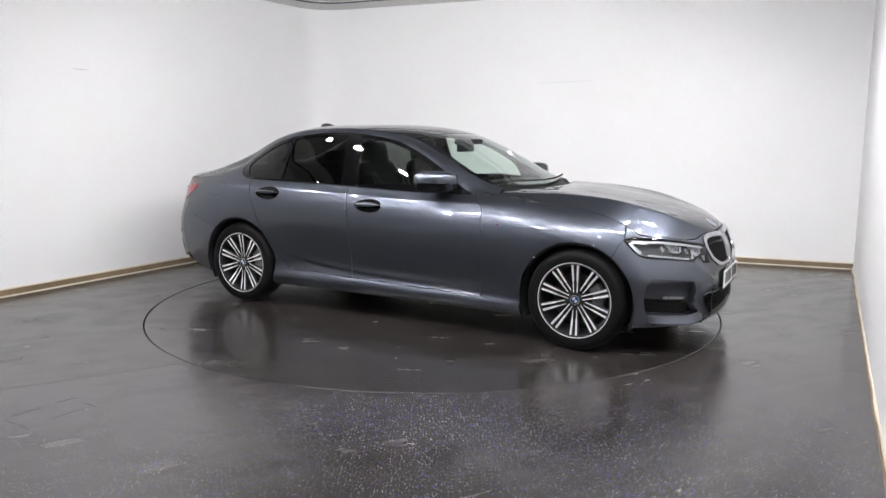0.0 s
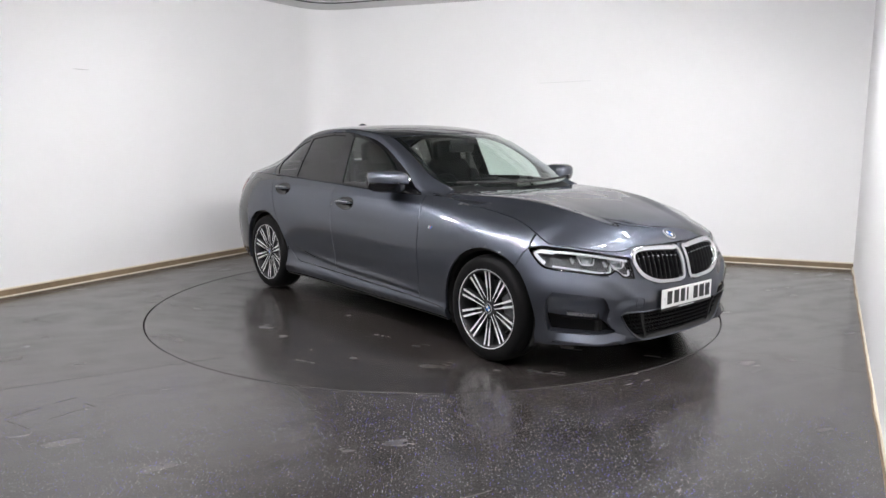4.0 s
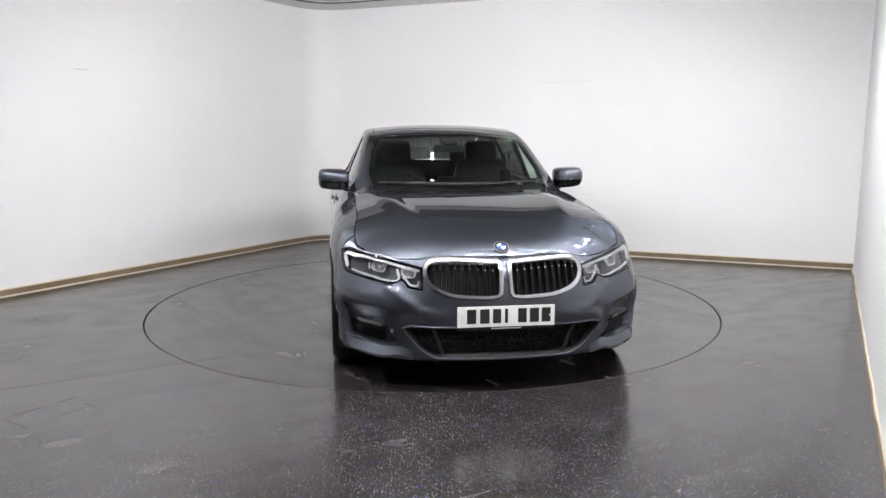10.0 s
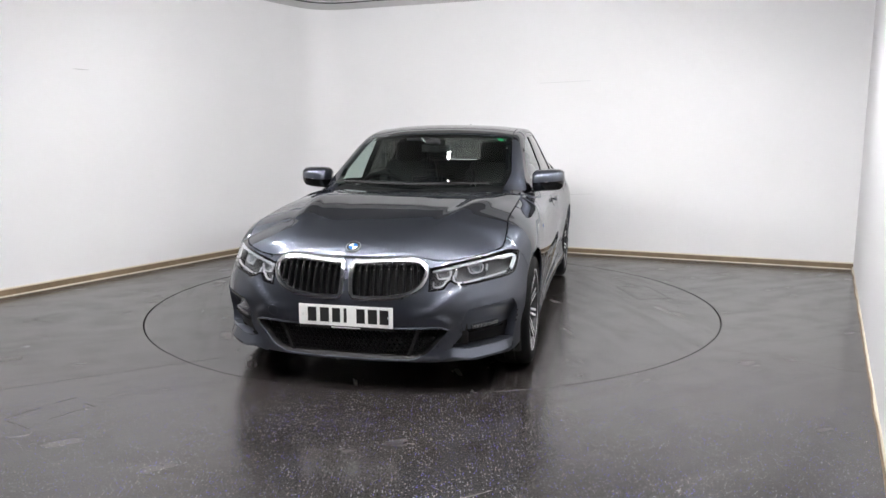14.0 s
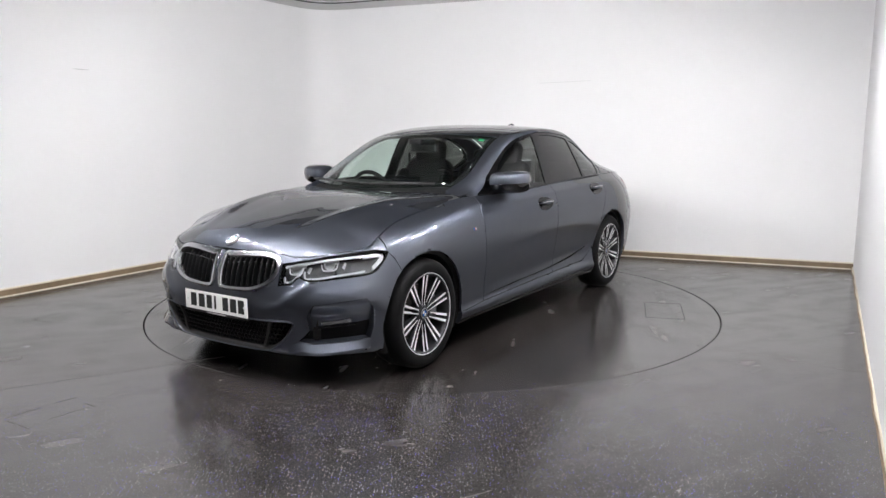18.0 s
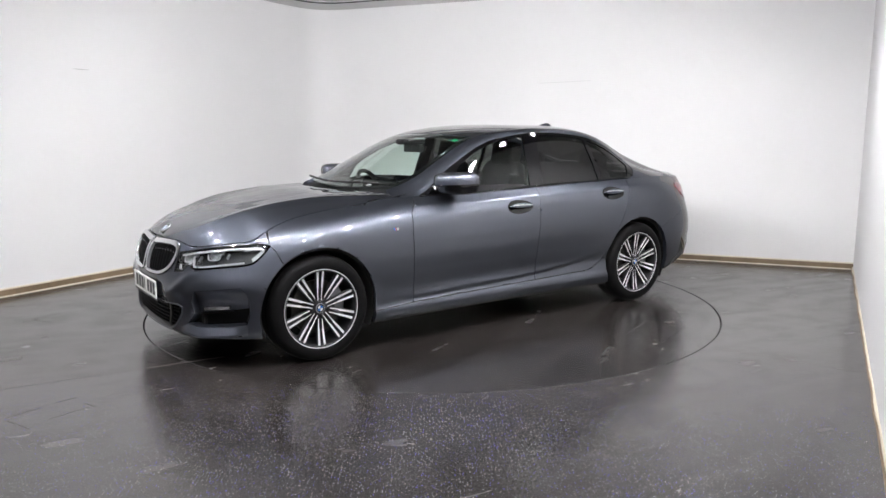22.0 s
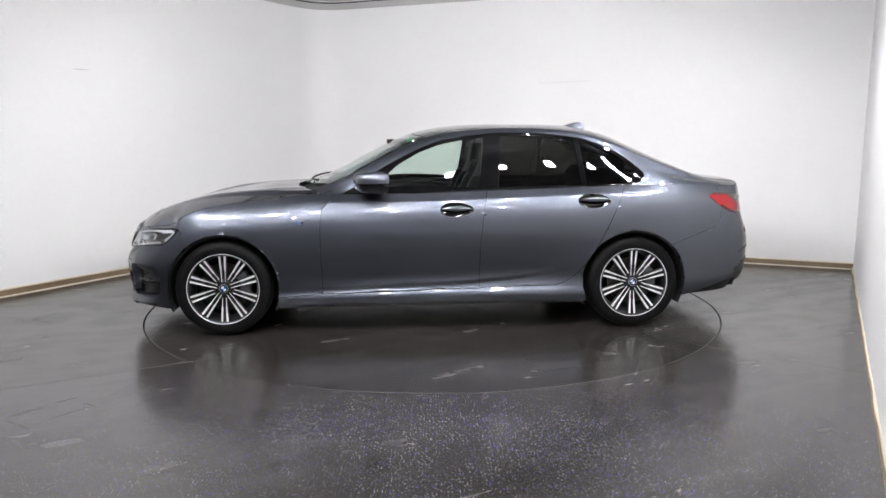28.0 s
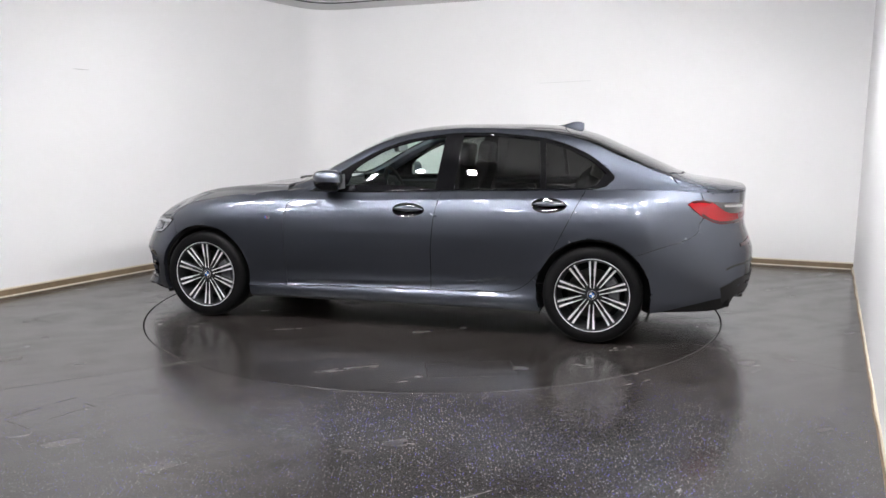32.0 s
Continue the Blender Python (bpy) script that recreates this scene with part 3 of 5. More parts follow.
_edge = np.array([skin(p, z_top(p)) for p in np.linspace(0.0, PMAX, 500)])
_ok = [0]
for _i in range(1, len(_edge)):
    if _edge[_i, 0] < _edge[_ok[-1], 0] - 1e-5:
        _ok.append(_i)
_edge = _edge[_ok]


def edge_at(x):
    return float(np.interp(-x, -_edge[:, 0], _edge[:, 1])), float(np.interp(-x, -_edge[:, 0], _edge[:, 2]))


hood_mid = spline([0.85, 1.121, 1.384, 1.646, 1.908, 2.0, 2.05, 2.09, 2.12], [0.985, 0.983, 0.955, 0.911, 0.843, 0.810, 0.786, 0.758, 0.722])
cabin_mid = spline([1.0, 0.93, 0.789, 0.498, 0.15, 0.0, -0.128, -0.488, -0.852, -1.128, -1.36, -1.6, -1.84, -2.06, -2.15, -2.32, -2.44],
                   [0.955, 0.985, 1.045, 1.195, 1.360, 1.400, 1.421, 1.442, 1.441, 1.424, 1.374, 1.272, 1.166, 1.074, 1.058, 1.034, 1.012])
rail_z = spline([0.80, 0.62, 0.45, 0.30, 0.09, -0.07, -0.31, -0.52, -0.72, -1.09, -1.28, -1.43, -1.56, -1.7, -1.9, -2.1, -2.3, -2.44],
                [0.962, 1.0, 1.09, 1.172, 1.278, 1.333, 1.372, 1.390, 1.388, 1.350, 1.292, 1.220, 1.150, 1.098, 1.05, 1.025, 1.012, 1.0])
rail_y = spline([0.80, 0.6, 0.45, 0.25, 0.0, -0.3, -0.7, -1.1, -1.4, -1.7, -2.0, -2.3], [0.742, 0.722, 0.70, 0.668, 0.64, 0.625, 0.618, 0.605, 0.605, 0.622, 0.632, 0.5])


def hood(x, w):
    s = 1.0 if w >= 0 else -1.0
    a = abs(w)
    ye, ze = edge_at(x)
    zc = max(hood_mid(x), ze)
    a0 = 0.60 + 0.10 * (2.0 - x) / 1.1
    ridge = 0.015 * max(0.0, 1 - abs(a - a0) / 0.34) ** 1.6 * min(1, max(0, (2.06 - x) / 0.35))
    q = Vector((x, s * ye * a, zc - (zc - ze) * a ** 3.2 + ridge))
    # two creases run from the screen's corners to the grilles
    d = abs(abs(q.y) - (0.34 + (2.05 - x) * 0.27))
    q.z += 0.009 * max(0.0, 1 - d / 0.075) * min(1.0, max(0.0, (2.03 - x) / 0.25))
    return q


def cabin(x, w):
    s = 1.0 if w >= 0 else -1.0
    a = abs(w)
    ye, ze = edge_at(x)
    yr, zr, zc = min(rail_y(x), 0.93 * ye), max(rail_z(x), ze + 0.004), cabin_mid(x)
    zc = max(zc, zr + 0.004)
    ws = (0.0, 0.28, 0.5, 0.6, 0.8, 1.0)
    ys = (0.0, 0.52 * yr, 0.885 * yr, yr, yr + 0.55 * (ye - yr), ye)
    zs = (zc, zc - 0.16 * (zc - zr), zr + 0.42 * (zc - zr), zr, zr + 0.5 * (ze - zr), ze)
    k = 0
    while k < 4 and a > ws[k + 1]:
        k += 1
    out = []
    for v in (ys, zs):
        h0, d = ws[k + 1] - ws[k], (v[k + 1] - v[k]) / (ws[k + 1] - ws[k])
        m0 = d if k == 0 else (v[k + 1] - v[k - 1]) / (ws[k + 1] - ws[k - 1])
        m1 = d if k == 4 else (v[k + 2] - v[k]) / (ws[k + 2] - ws[k])
        if k == 0 and v is zs:
            m0 = 0.0
        t = (a - ws[k]) / h0
        t2, t3 = t * t, t * t * t
        out.append((2 * t3 - 3 * t2 + 1) * v[k] + (t3 - 2 * t2 + t) * h0 * m0 + (3 * t2 - 2 * t3) * v[k + 1] + (t3 - t2) * h0 * m1)
    return Vector((x, s * out[0], out[1]))


def w_of_z(x, z):
    """Where height z lies on the cabin's side."""
    lo, hi = 0.5, 1.0
    for _ in range(24):
        mid = (lo + hi) / 2
        if cabin(x, mid).z > z:
            lo = mid
        else:
            hi = mid
    return lo


def side(*pts):
    """(x, z) pairs to the skin's own coordinates."""
    return [(p_of_x(x), z) for x, z in pts]


def front(*pts):
    return [(p_of_y(y), z) for y, z in pts]


def dlo(*pts):
    return [(x, w_of_z(x, z)) for x, z in pts]


def cut_mesh(poly, holes, step):
    """A flat grid trimmed to an outline."""
    xs, ys = [q[0] for q in poly], [q[1] for q in poly]
    x0, x1, y0, y1 = min(xs), max(xs), min(ys), max(ys)
    nx, ny = max(2, math.ceil((x1 - x0) / step[0])), max(2, math.ceil((y1 - y0) / step[1]))
    bm = bmesh.new()
    g = [[bm.verts.new((x0 + (x1 - x0) * i / nx, y0 + (y1 - y0) * j / ny, 0)) for j in range(ny + 1)] for i in range(nx + 1)]
    for i in range(nx):
        for j in range(ny):
            bm.faces.new((g[i][j], g[i + 1][j], g[i + 1][j + 1], g[i][j + 1]))
    for loop in (poly, *holes):
        for k in range(len(loop)):
            a, b = loop[k - 1], loop[k]
            if math.dist(a, b) < 1e-6:
                continue
            lx, hx, ly, hy = min(a[0], b[0]) - 1e-5, max(a[0], b[0]) + 1e-5, min(a[1], b[1]) - 1e-5, max(a[1], b[1]) + 1e-5
            fs = []
            for f in bm.faces:
                cs = [v.co for v in f.verts]
                if max(c.x for c in cs) < lx or min(c.x for c in cs) > hx or max(c.y for c in cs) < ly or min(c.y for c in cs) > hy:
                    continue
                fs.append(f)
            if not fs:
                continue
            geom = fs + list({e for f in fs for e in f.edges}) + list({v for f in fs for v in f.verts})
            bmesh.ops.bisect_plane(bm, geom=geom, dist=1e-6, plane_co=(*a, 0), plane_no=(a[1] - b[1], b[0] - a[0], 0))
    dead = []
    for f in bm.faces:
        c = f.calc_center_median()
        if not inside(poly, c.x, c.y) or any(inside(h, c.x, c.y) for h in holes):
            dead.append(f)
    bmesh.ops.delete(bm, geom=dead, context="FACES")
    return bm


def finish(bm, surf, gap, depth, lift):
    for v in bm.verts:
        v.co = surf(v.co.x, v.co.y)
    bmesh.ops.remove_doubles(bm, verts=bm.verts, dist=2e-4)
    bmesh.ops.dissolve_degenerate(bm, edges=bm.edges, dist=1e-4)
    bm.normal_update()
    out = sum((f.normal.dot(f.calc_center_median() - Vector((f.calc_center_median().x * 0.8, 0, 0.5))) * f.calc_area() for f in bm.faces), 0.0)
    if out < 0:
        bmesh.ops.reverse_faces(bm, faces=bm.faces)
        bm.normal_update()
    normals = {v: v.normal.copy() for v in bm.verts}
    if lift:
        for v in bm.verts:
            v.co += normals[v] * lift
    rim = [e for e in bm.edges if len(e.link_faces) == 1]
    push = {}
    for e in rim:
        f = e.link_faces[0]
        a, b = e.verts
        d = f.normal.cross(b.co - a.co).normalized()
        if d.dot(f.calc_center_median() - (a.co + b.co) / 2) < 0:
            d = -d
        for v in (a, b):
            push[v] = push.get(v, Vector()) + d
    for v, d in push.items():
        if d.length > 1e-6:
            v.co += d.normalized() * gap
    if depth:
        r = bmesh.ops.extrude_edge_only(bm, edges=rim)
        made = [v for v in r["geom"] if isinstance(v, bmesh.types.BMVert)]
        base = {}
        for v in made:
            for e in v.link_edges:
                o = e.other_vert(v)
                if o in normals:
                    base[v] = o
        for v in made:
            v.co = v.co - normals[base[v]] * depth if v in base else v.co
        for e in rim:
            e.smooth = False
    return bm


def mirrored(bm):
    for v in bm.verts:
        v.co.y = -v.co.y
    bmesh.ops.reverse_faces(bm, faces=bm.faces)
    return bm


def panel(name, surf, poly, material, parent, holes=(), step=(0.03, 0.02), gap=0.0022, depth=0.014, lift=0.0, label="", both=False):
    """A piece of the body's skin inside an outline; both: its mirror image too."""
    bm = finish(cut_mesh(poly, holes, step), surf, gap, depth, lift)
    ob = part(name, bm, material, parent, label)
    if not both:
        return ob
    bm = bmesh.new()
    bm.from_mesh(ob.data)
    return ob, part(name, mirrored(bm), material, parent, label)


def arc(cx, cz, r, a0, a1, n=28):
    return [(cx + r * math.cos(radians(a0 + (a1 - a0) * i / n)), cz + r * math.sin(radians(a0 + (a1 - a0) * i / n))) for i in range(n + 1)]


def along_top(x0, x1, dz=0.0, n=16):
    return [(x0 + (x1 - x0) * i / n, z_top(p_of_x(x0 + (x1 - x0) * i / n)) - dz) for i in range(n + 1)]


HUB_X, HUB_Z, ARCH = 1.4255, 0.326, 0.372
car = tagged(new("car", None), "dark grey metallic four-door saloon car parked on the turntable", "car")

DOOR_FRONT = [(0.757, 0.281), (0.757, 0.36), (0.765, 0.56), (0.767, 0.75), (0.752, 0.862), (0.70, 0.92), (0.665, z_top(p_of_x(0.665)))]
SPLIT = [(-0.327, 0.302), (-0.327, 0.40), (-0.330, 0.585), (-0.352, 0.82), (-0.385, z_top(p_of_x(-0.385)))]
DOOR_REAR = smooth_loop([(-0.86, 0.314), (-0.93, 0.335), (-1.013, 0.393), (-1.111, 0.512), (-1.207, 0.692), (-1.301, 0.889), (-1.36, z_top(p_of_x(-1.36)))], 0.04, closed=False)
NOSE_LINE = [(1.728, 0.732), (1.695, 0.695), (1.658, 0.618)]
TAIL_LINE = [(-1.703, 0.603), (-1.83, 0.652), (-1.953, 0.692), (-2.034, 0.724), (-2.07, 0.76), (-2.085, 0.81)]
HEADLIGHT = smooth_loop(front((0.436, 0.563), (0.44, 0.62), (0.443, 0.676), (0.615, 0.703), (0.74, 0.722))
                        + side((1.85, 0.736), (1.785, 0.740), (1.718, 0.728), (1.775, 0.672), (1.85, 0.625))
                        + front((0.76, 0.607), (0.66, 0.594), (0.60, 0.592), (0.575, 0.598), (0.553, 0.610), (0.535, 0.600), (0.514, 0.574)), 0.02, sharp=(0, 2, 7))
KIDNEY = smooth_loop(front((0.020, 0.700), (0.07, 0.711), (0.2, 0.721), (0.345, 0.724), (0.412, 0.706), (0.434, 0.668), (0.424, 0.62), (0.380, 0.567), (0.28, 0.527), (0.16, 0.516), (0.06, 0.517), (0.020, 0.545)), 0.02)
INTAKE = smooth_loop(front((0, 0.360), (0.27, 0.362), (0.50, 0.372), (0.53, 0.362), (0.475, 0.285), (0.42, 0.232), (0.37, 0.206), (0.25, 0.198), (0, 0.196),
                           (-0.25, 0.198), (-0.37, 0.206), (-0.42, 0.232), (-0.475, 0.285), (-0.53, 0.362), (-0.50, 0.372), (-0.27, 0.362)), 0.03)
FOG = smooth_loop(front((0.60, 0.40), (0.635, 0.468), (0.745, 0.485)) + side((1.90, 0.497), (1.868, 0.45), (1.862, 0.33), (1.88, 0.275))
                  + front((0.735, 0.266), (0.63, 0.258), (0.555, 0.270), (0.61, 0.330)), 0.03, sharp=(1, 3, 6, 9))
TAILLIGHT = smooth_loop(side((-2.02, 0.925), (-2.06, 0.943), (-2.14, 0.946), (-2.19, 0.938), (-2.245, 0.897), (-2.30, 0.869)) + [(p_rear(0.60), 0.862), (p_rear(0.40), 0.862), (p_rear(0.385), 0.84), (p_rear(0.60), 0.813)]
                        + side((-2.25, 0.802), (-2.17, 0.817), (-2.09, 0.862)), 0.03, sharp=(0, 7))
TAIL_INSERT = smooth_loop(side((-2.196, 0.938), (-2.25, 0.934)) + [(p_rear(0.60), 0.926), (p_rear(0.40), 0.920), (p_rear(0.40), 0.8625), (p_rear(0.60), 0.8625)] + side((-2.30, 0.8695), (-2.245, 0.8975)), 0.03, sharp=(0, 1, 3, 4))


def bottom_line(p):
    return low_edge(p)


low_edge = spline([0, p_of_y(0.5), p_of_y(0.735), p_of_x(1.74), p_of_x(1.0), p_of_x(-1.1), p_of_x(-1.80), p_of_x(-2.03), p_of_x(-2.26), PMAX],
                  [0.172, 0.178, 0.19, 0.185, 0.178, 0.196, 0.222, 0.279, 0.325, 0.30])


def mirror_poly(poly):
    return [(-a, b) for a, b in poly]


def build_shell():
    # fenders
    fender = side(*DOOR_FRONT, *along_top(0.66, 1.718, 0.0), *NOSE_LINE, *arc(HUB_X, HUB_Z, ARCH, 49, 190), (1.052, 0.262))
    panel("fender", skin, fender, M_PAINT, car, both=True)
    d1 = panel("front_door", skin, side(*DOOR_FRONT, *along_top(0.66, -0.38), *SPLIT[::-1]), M_PAINT, car, step=(0.031, 0.0083), both=True)
    d2 = panel("rear_door", skin, side(*SPLIT, *along_top(-0.39, -1.355), *DOOR_REAR[::-1]), M_PAINT, car, step=(0.026, 0.0083), both=True)
    tail_side = [q for q in TAILLIGHT]
    quarter = side((-1.07, 0.372), (-1.0, 0.372), *DOOR_REAR[3:], *along_top(-1.37, -2.134), (-2.137, 0.93), (-2.139, 0.86), (-2.12, 0.85), *TAIL_LINE[::-1], *arc(HUB_X * -1, HUB_Z, ARCH, 132, -2 + 10)[::1])
    panel("quarter_panel", skin, quarter, M_PAINT, car, holes=[tail_side, TAIL_INSERT], both=True)
    skirt = side((1.055, 0.262), (0.757, 0.279), (-0.327, 0.300), (-0.86, 0.312), *DOOR_REAR[1:4], (-1.06, 0.371), (-1.062, 0.30), (-1.09, 0.198), (-0.1, 0.186), (1.055, 0.178))
    panel("side_skirt", skin, skirt, M_PAINT, car, depth=0.03, step=(0.04, 0.008), both=True)
    # front bumper with its openings
    left = [(p_of_x(x), z) for x, z in [*NOSE_LINE, *arc(HUB_X, HUB_Z, ARCH, 48, -22, 12)]]
    right = mirror_poly(left)[::-1]
    low = [(left[-1][0] * (1 - i / 30) + right[0][0] * i / 30, 0) for i in range(1, 30)]
    low = [(p, low_edge(abs(p))) for p, _ in low]
    topr = [(p, z_top(abs(p)) - 0.0005) for p in np.linspace(-left[0][0], left[0][0], 60)]
    left = [(p_of_x(1.728), z_top(p_of_x(1.728)))] + left
    right = right + [(-left[0][0], left[0][1])]
    bumper = left + low + right + [(float(a), b) for a, b in topr[1:-1]]
    holes = [HEADLIGHT, mirror_poly(HEADLIGHT), KIDNEY, mirror_poly(KIDNEY), INTAKE, FOG, mirror_poly(FOG)]
    fb = panel("front_bumper", skin, bumper, M_PAINT, car, holes=holes, depth=0.03, step=(0.025, 0.015))
    # rear bumper and boot face
    lft = side(*TAIL_LINE, (-2.12, 0.849), (-2.14, 0.858)) + [(p_rear(0.60), 0.838), (p_rear(0.384), 0.838), (p_rear(0.38), 0.777), (PMAX, 0.772)]
    lowr = [(PMAX - (PMAX - p_of_x(-1.80)) * i / 14, 0) for i in range(15)]
    lowr = [(p, low_edge(p)) for p, _ in lowr]
    rb = lft + lowr + side(*arc(-HUB_X, HUB_Z, ARCH, 194, 132, 12)[1:])
    panel("rear_bumper", skin, rb, M_PAINT, car, holes=[TAILLIGHT], depth=0.03, gap=0.001, both=True)
    bt = side((-2.14, 0.862), (-2.14, 0.93), (-2.135, z_top(p_of_x(-2.135)))) + [(float(p), z_top(p)) for p in np.linspace(p_of_x(-2.15), PMAX, 20)] + [(PMAX, 0.775), (p_rear(0.383), 0.78), (p_rear(0.386), 0.841), (p_rear(0.60), 0.841)]
    panel("boot_face", skin, bt, M_PAINT, car, holes=[TAILLIGHT, TAIL_INSERT], gap=0.001, both=True)
    # upper panels
    panel("bonnet", hood, [(0.985, 0.0), (0.96, 0.4), (0.88, 0.75), (0.80, 0.994), (1.4, 0.996), (2.0, 0.995), (2.115, 0.99), (2.115, -0.99), (2.0, -0.995), (1.4, -0.996), (0.80, -0.994), (0.88, -0.75), (0.96, -0.4)],
          M_PAINT, car, step=(0.025, 0.022), gap=0.002)
    panel("cowl", cabin, [(0.99, -0.9), (0.99, 0.9), (0.72, 0.9), (0.72, 0.48), (0.84, 0.28), (0.89, 0), (0.84, -0.28), (0.72, -0.48), (0.72, -0.9)], M_BLACK, car, lift=-0.03, gap=0, step=(0.03, 0.05))
    ws = [(0.125, 0.0), (0.10, 0.3), (0.03, 0.5), (0.3, 0.5), (0.55, 0.5), (0.73, 0.5), (0.86, 0.28), (0.91, 0.0), (0.86, -0.28), (0.73, -0.5), (0.55, -0.5), (0.3, -0.5), (0.03, -0.5), (0.10, -0.3)]
    w = panel("windscreen", cabin, ws, M_GLASS, car, step=(0.03, 0.04), gap=0.003, depth=0.0, label="clear windscreen with a black border")
    inner = [(0.155, 0.0), (0.13, 0.28), (0.075, 0.455), (0.3, 0.458), (0.55, 0.46), (0.69, 0.465), (0.80, 0.26), (0.845, 0.0), (0.80, -0.26), (0.69, -0.465), (0.55, -0.46), (0.3, -0.458), (0.075, -0.455), (0.13, -0.28)]
    panel("screen_border", cabin, ws, M_GLOSSBLACK, w, holes=[inner], lift=-0.004, step=(0.03, 0.04), gap=0.003, depth=0)
    roof = [(0.12, 0.0), (0.095, 0.3), (0.025, 0.5), (-0.5, 0.5), (-1.2, 0.5), (-1.24, 0.48), (-1.17, 0.3), (-1.15, 0.0), (-1.17, -0.3), (-1.24, -0.48), (-1.2, -0.5), (-0.5, -0.5), (0.025, -0.5), (0.095, -0.3)]
    panel("roof", cabin, roof, M_PAINT, car, step=(0.05, 0.04))
    panel("headliner", cabin, roof, M_LINER, car, step=(0.08, 0.08), lift=-0.035, depth=0)
    rg = [(-1.155, 0.0), (-1.175, 0.3), (-1.245, 0.47), (-1.6, 0.46), (-1.88, 0.44), (-1.97, 0.25), (-2.0, 0.0), (-1.97, -0.25), (-1.88, -0.44), (-1.6, -0.46), (-1.245, -0.47), (-1.175, -0.3)]
    g = panel("rear_window", cabin, rg, M_TINT, car, step=(0.05, 0.05), depth=0)
    panel("boot_lid", cabin, [(-2.01, 0.0), (-1.98, 0.25), (-1.89, 0.45), (-1.95, 0.62), (-2.12, 0.70), (-2.13, 0.98), (-2.40, 0.98), (-2.40, -0.98), (-2.13, -0.98), (-2.12, -0.70), (-1.95, -0.62), (-1.89, -0.45), (-1.98, -0.25)],
          M_PAINT, car, step=(0.025, 0.05))
    # side frames and glass
    outline = dlo((0.60, 0.972), (0.45, 1.072), (0.30, 1.155), (0.19, 1.213), (0.09, 1.262), (-0.07, 1.320), (-0.19, 1.343), (-0.31, 1.360), (-0.52, 1.379), (-0.72, 1.376), (-0.9, 1.361), (-1.09, 1.336),
                  (-1.19, 1.308), (-1.28, 1.272), (-1.36, 1.235), (-1.43, 1.190), (-1.50, 1.135), (-1.538, 1.095), (-1.535, 1.07), (-1.49, 1.03), (-1.43, 1.012))
    lower = [(x, 0.985) for x in np.linspace(-1.40, 0.62, 12)]
    hole = outline + [(float(a), b) for a, b in lower]
    ring = [(0.80, 0.5), (0.80, 0.999), *[(float(x), 0.999) for x in np.linspace(0.7, -2.1, 24)], (-2.125, 0.98), (-2.115, 0.70), (-1.945, 0.625), (-1.885, 0.45), (-1.6, 0.465), (-1.25, 0.478), (-1.2, 0.503), (-0.5, 0.503), (0.02, 0.503), (0.3, 0.503)]
    panel("side_frame", cabin, ring, M_PAINT, car, holes=[hole], step=(0.03, 0.03), gap=0.001, depth=0.03, both=True)
    def pane(name, pts, material, holes=(), lift=-0.006, depth=0.004, label=""):
        a, b = panel(name, cabin, pts, material, car, holes=holes, lift=lift, step=(0.05, 0.04), gap=0.0008, depth=depth, label=label, both=True)
        return a, b
    fw = dlo((0.33, 1.005), (0.30, 1.10), (0.24, 1.155), (0.09, 1.240), (-0.07, 1.298), (-0.19, 1.323), (-0.31, 1.341), (-0.375, 1.347), (-0.345, 1.10), (-0.335, 0.995))
    rw = dlo((-0.505, 1.356), (-0.72, 1.355), (-0.9, 1.341), (-1.03, 1.325), (-1.052, 1.15), (-1.06, 1.01), (-0.8, 1.006), (-0.47, 0.998), (-0.485, 1.15))
    qw = dlo((-1.075, 1.315), (-1.19, 1.285), (-1.28, 1.248), (-1.36, 1.208), (-1.43, 1.163), (-1.485, 1.112), (-1.43, 1.045), (-1.38, 1.018), (-1.10, 1.011), (-1.09, 1.15))
    pane("window_trim", hole, M_GLOSSBLACK, holes=[fw, rw, qw], lift=-0.004, depth=0.012)
    for nm, poly, mt, lb in (("front_window", fw, M_GLASS, "clear side window"), ("rear_side_window", rw, M_TINT, "dark privacy glass"), ("quarter_window", qw, M_TINT, "dark privacy glass")):
        pane(nm, poly, mt, lift=-0.010, label=lb)
    # near-black sheet under the skin; its colour gives the shut lines their shade
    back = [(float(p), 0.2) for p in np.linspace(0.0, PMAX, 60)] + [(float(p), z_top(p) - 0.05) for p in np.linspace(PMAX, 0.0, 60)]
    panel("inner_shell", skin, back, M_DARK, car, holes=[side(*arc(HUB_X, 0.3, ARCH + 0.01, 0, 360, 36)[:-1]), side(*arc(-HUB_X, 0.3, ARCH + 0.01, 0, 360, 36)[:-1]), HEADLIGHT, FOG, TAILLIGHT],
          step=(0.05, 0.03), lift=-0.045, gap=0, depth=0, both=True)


build_shell()


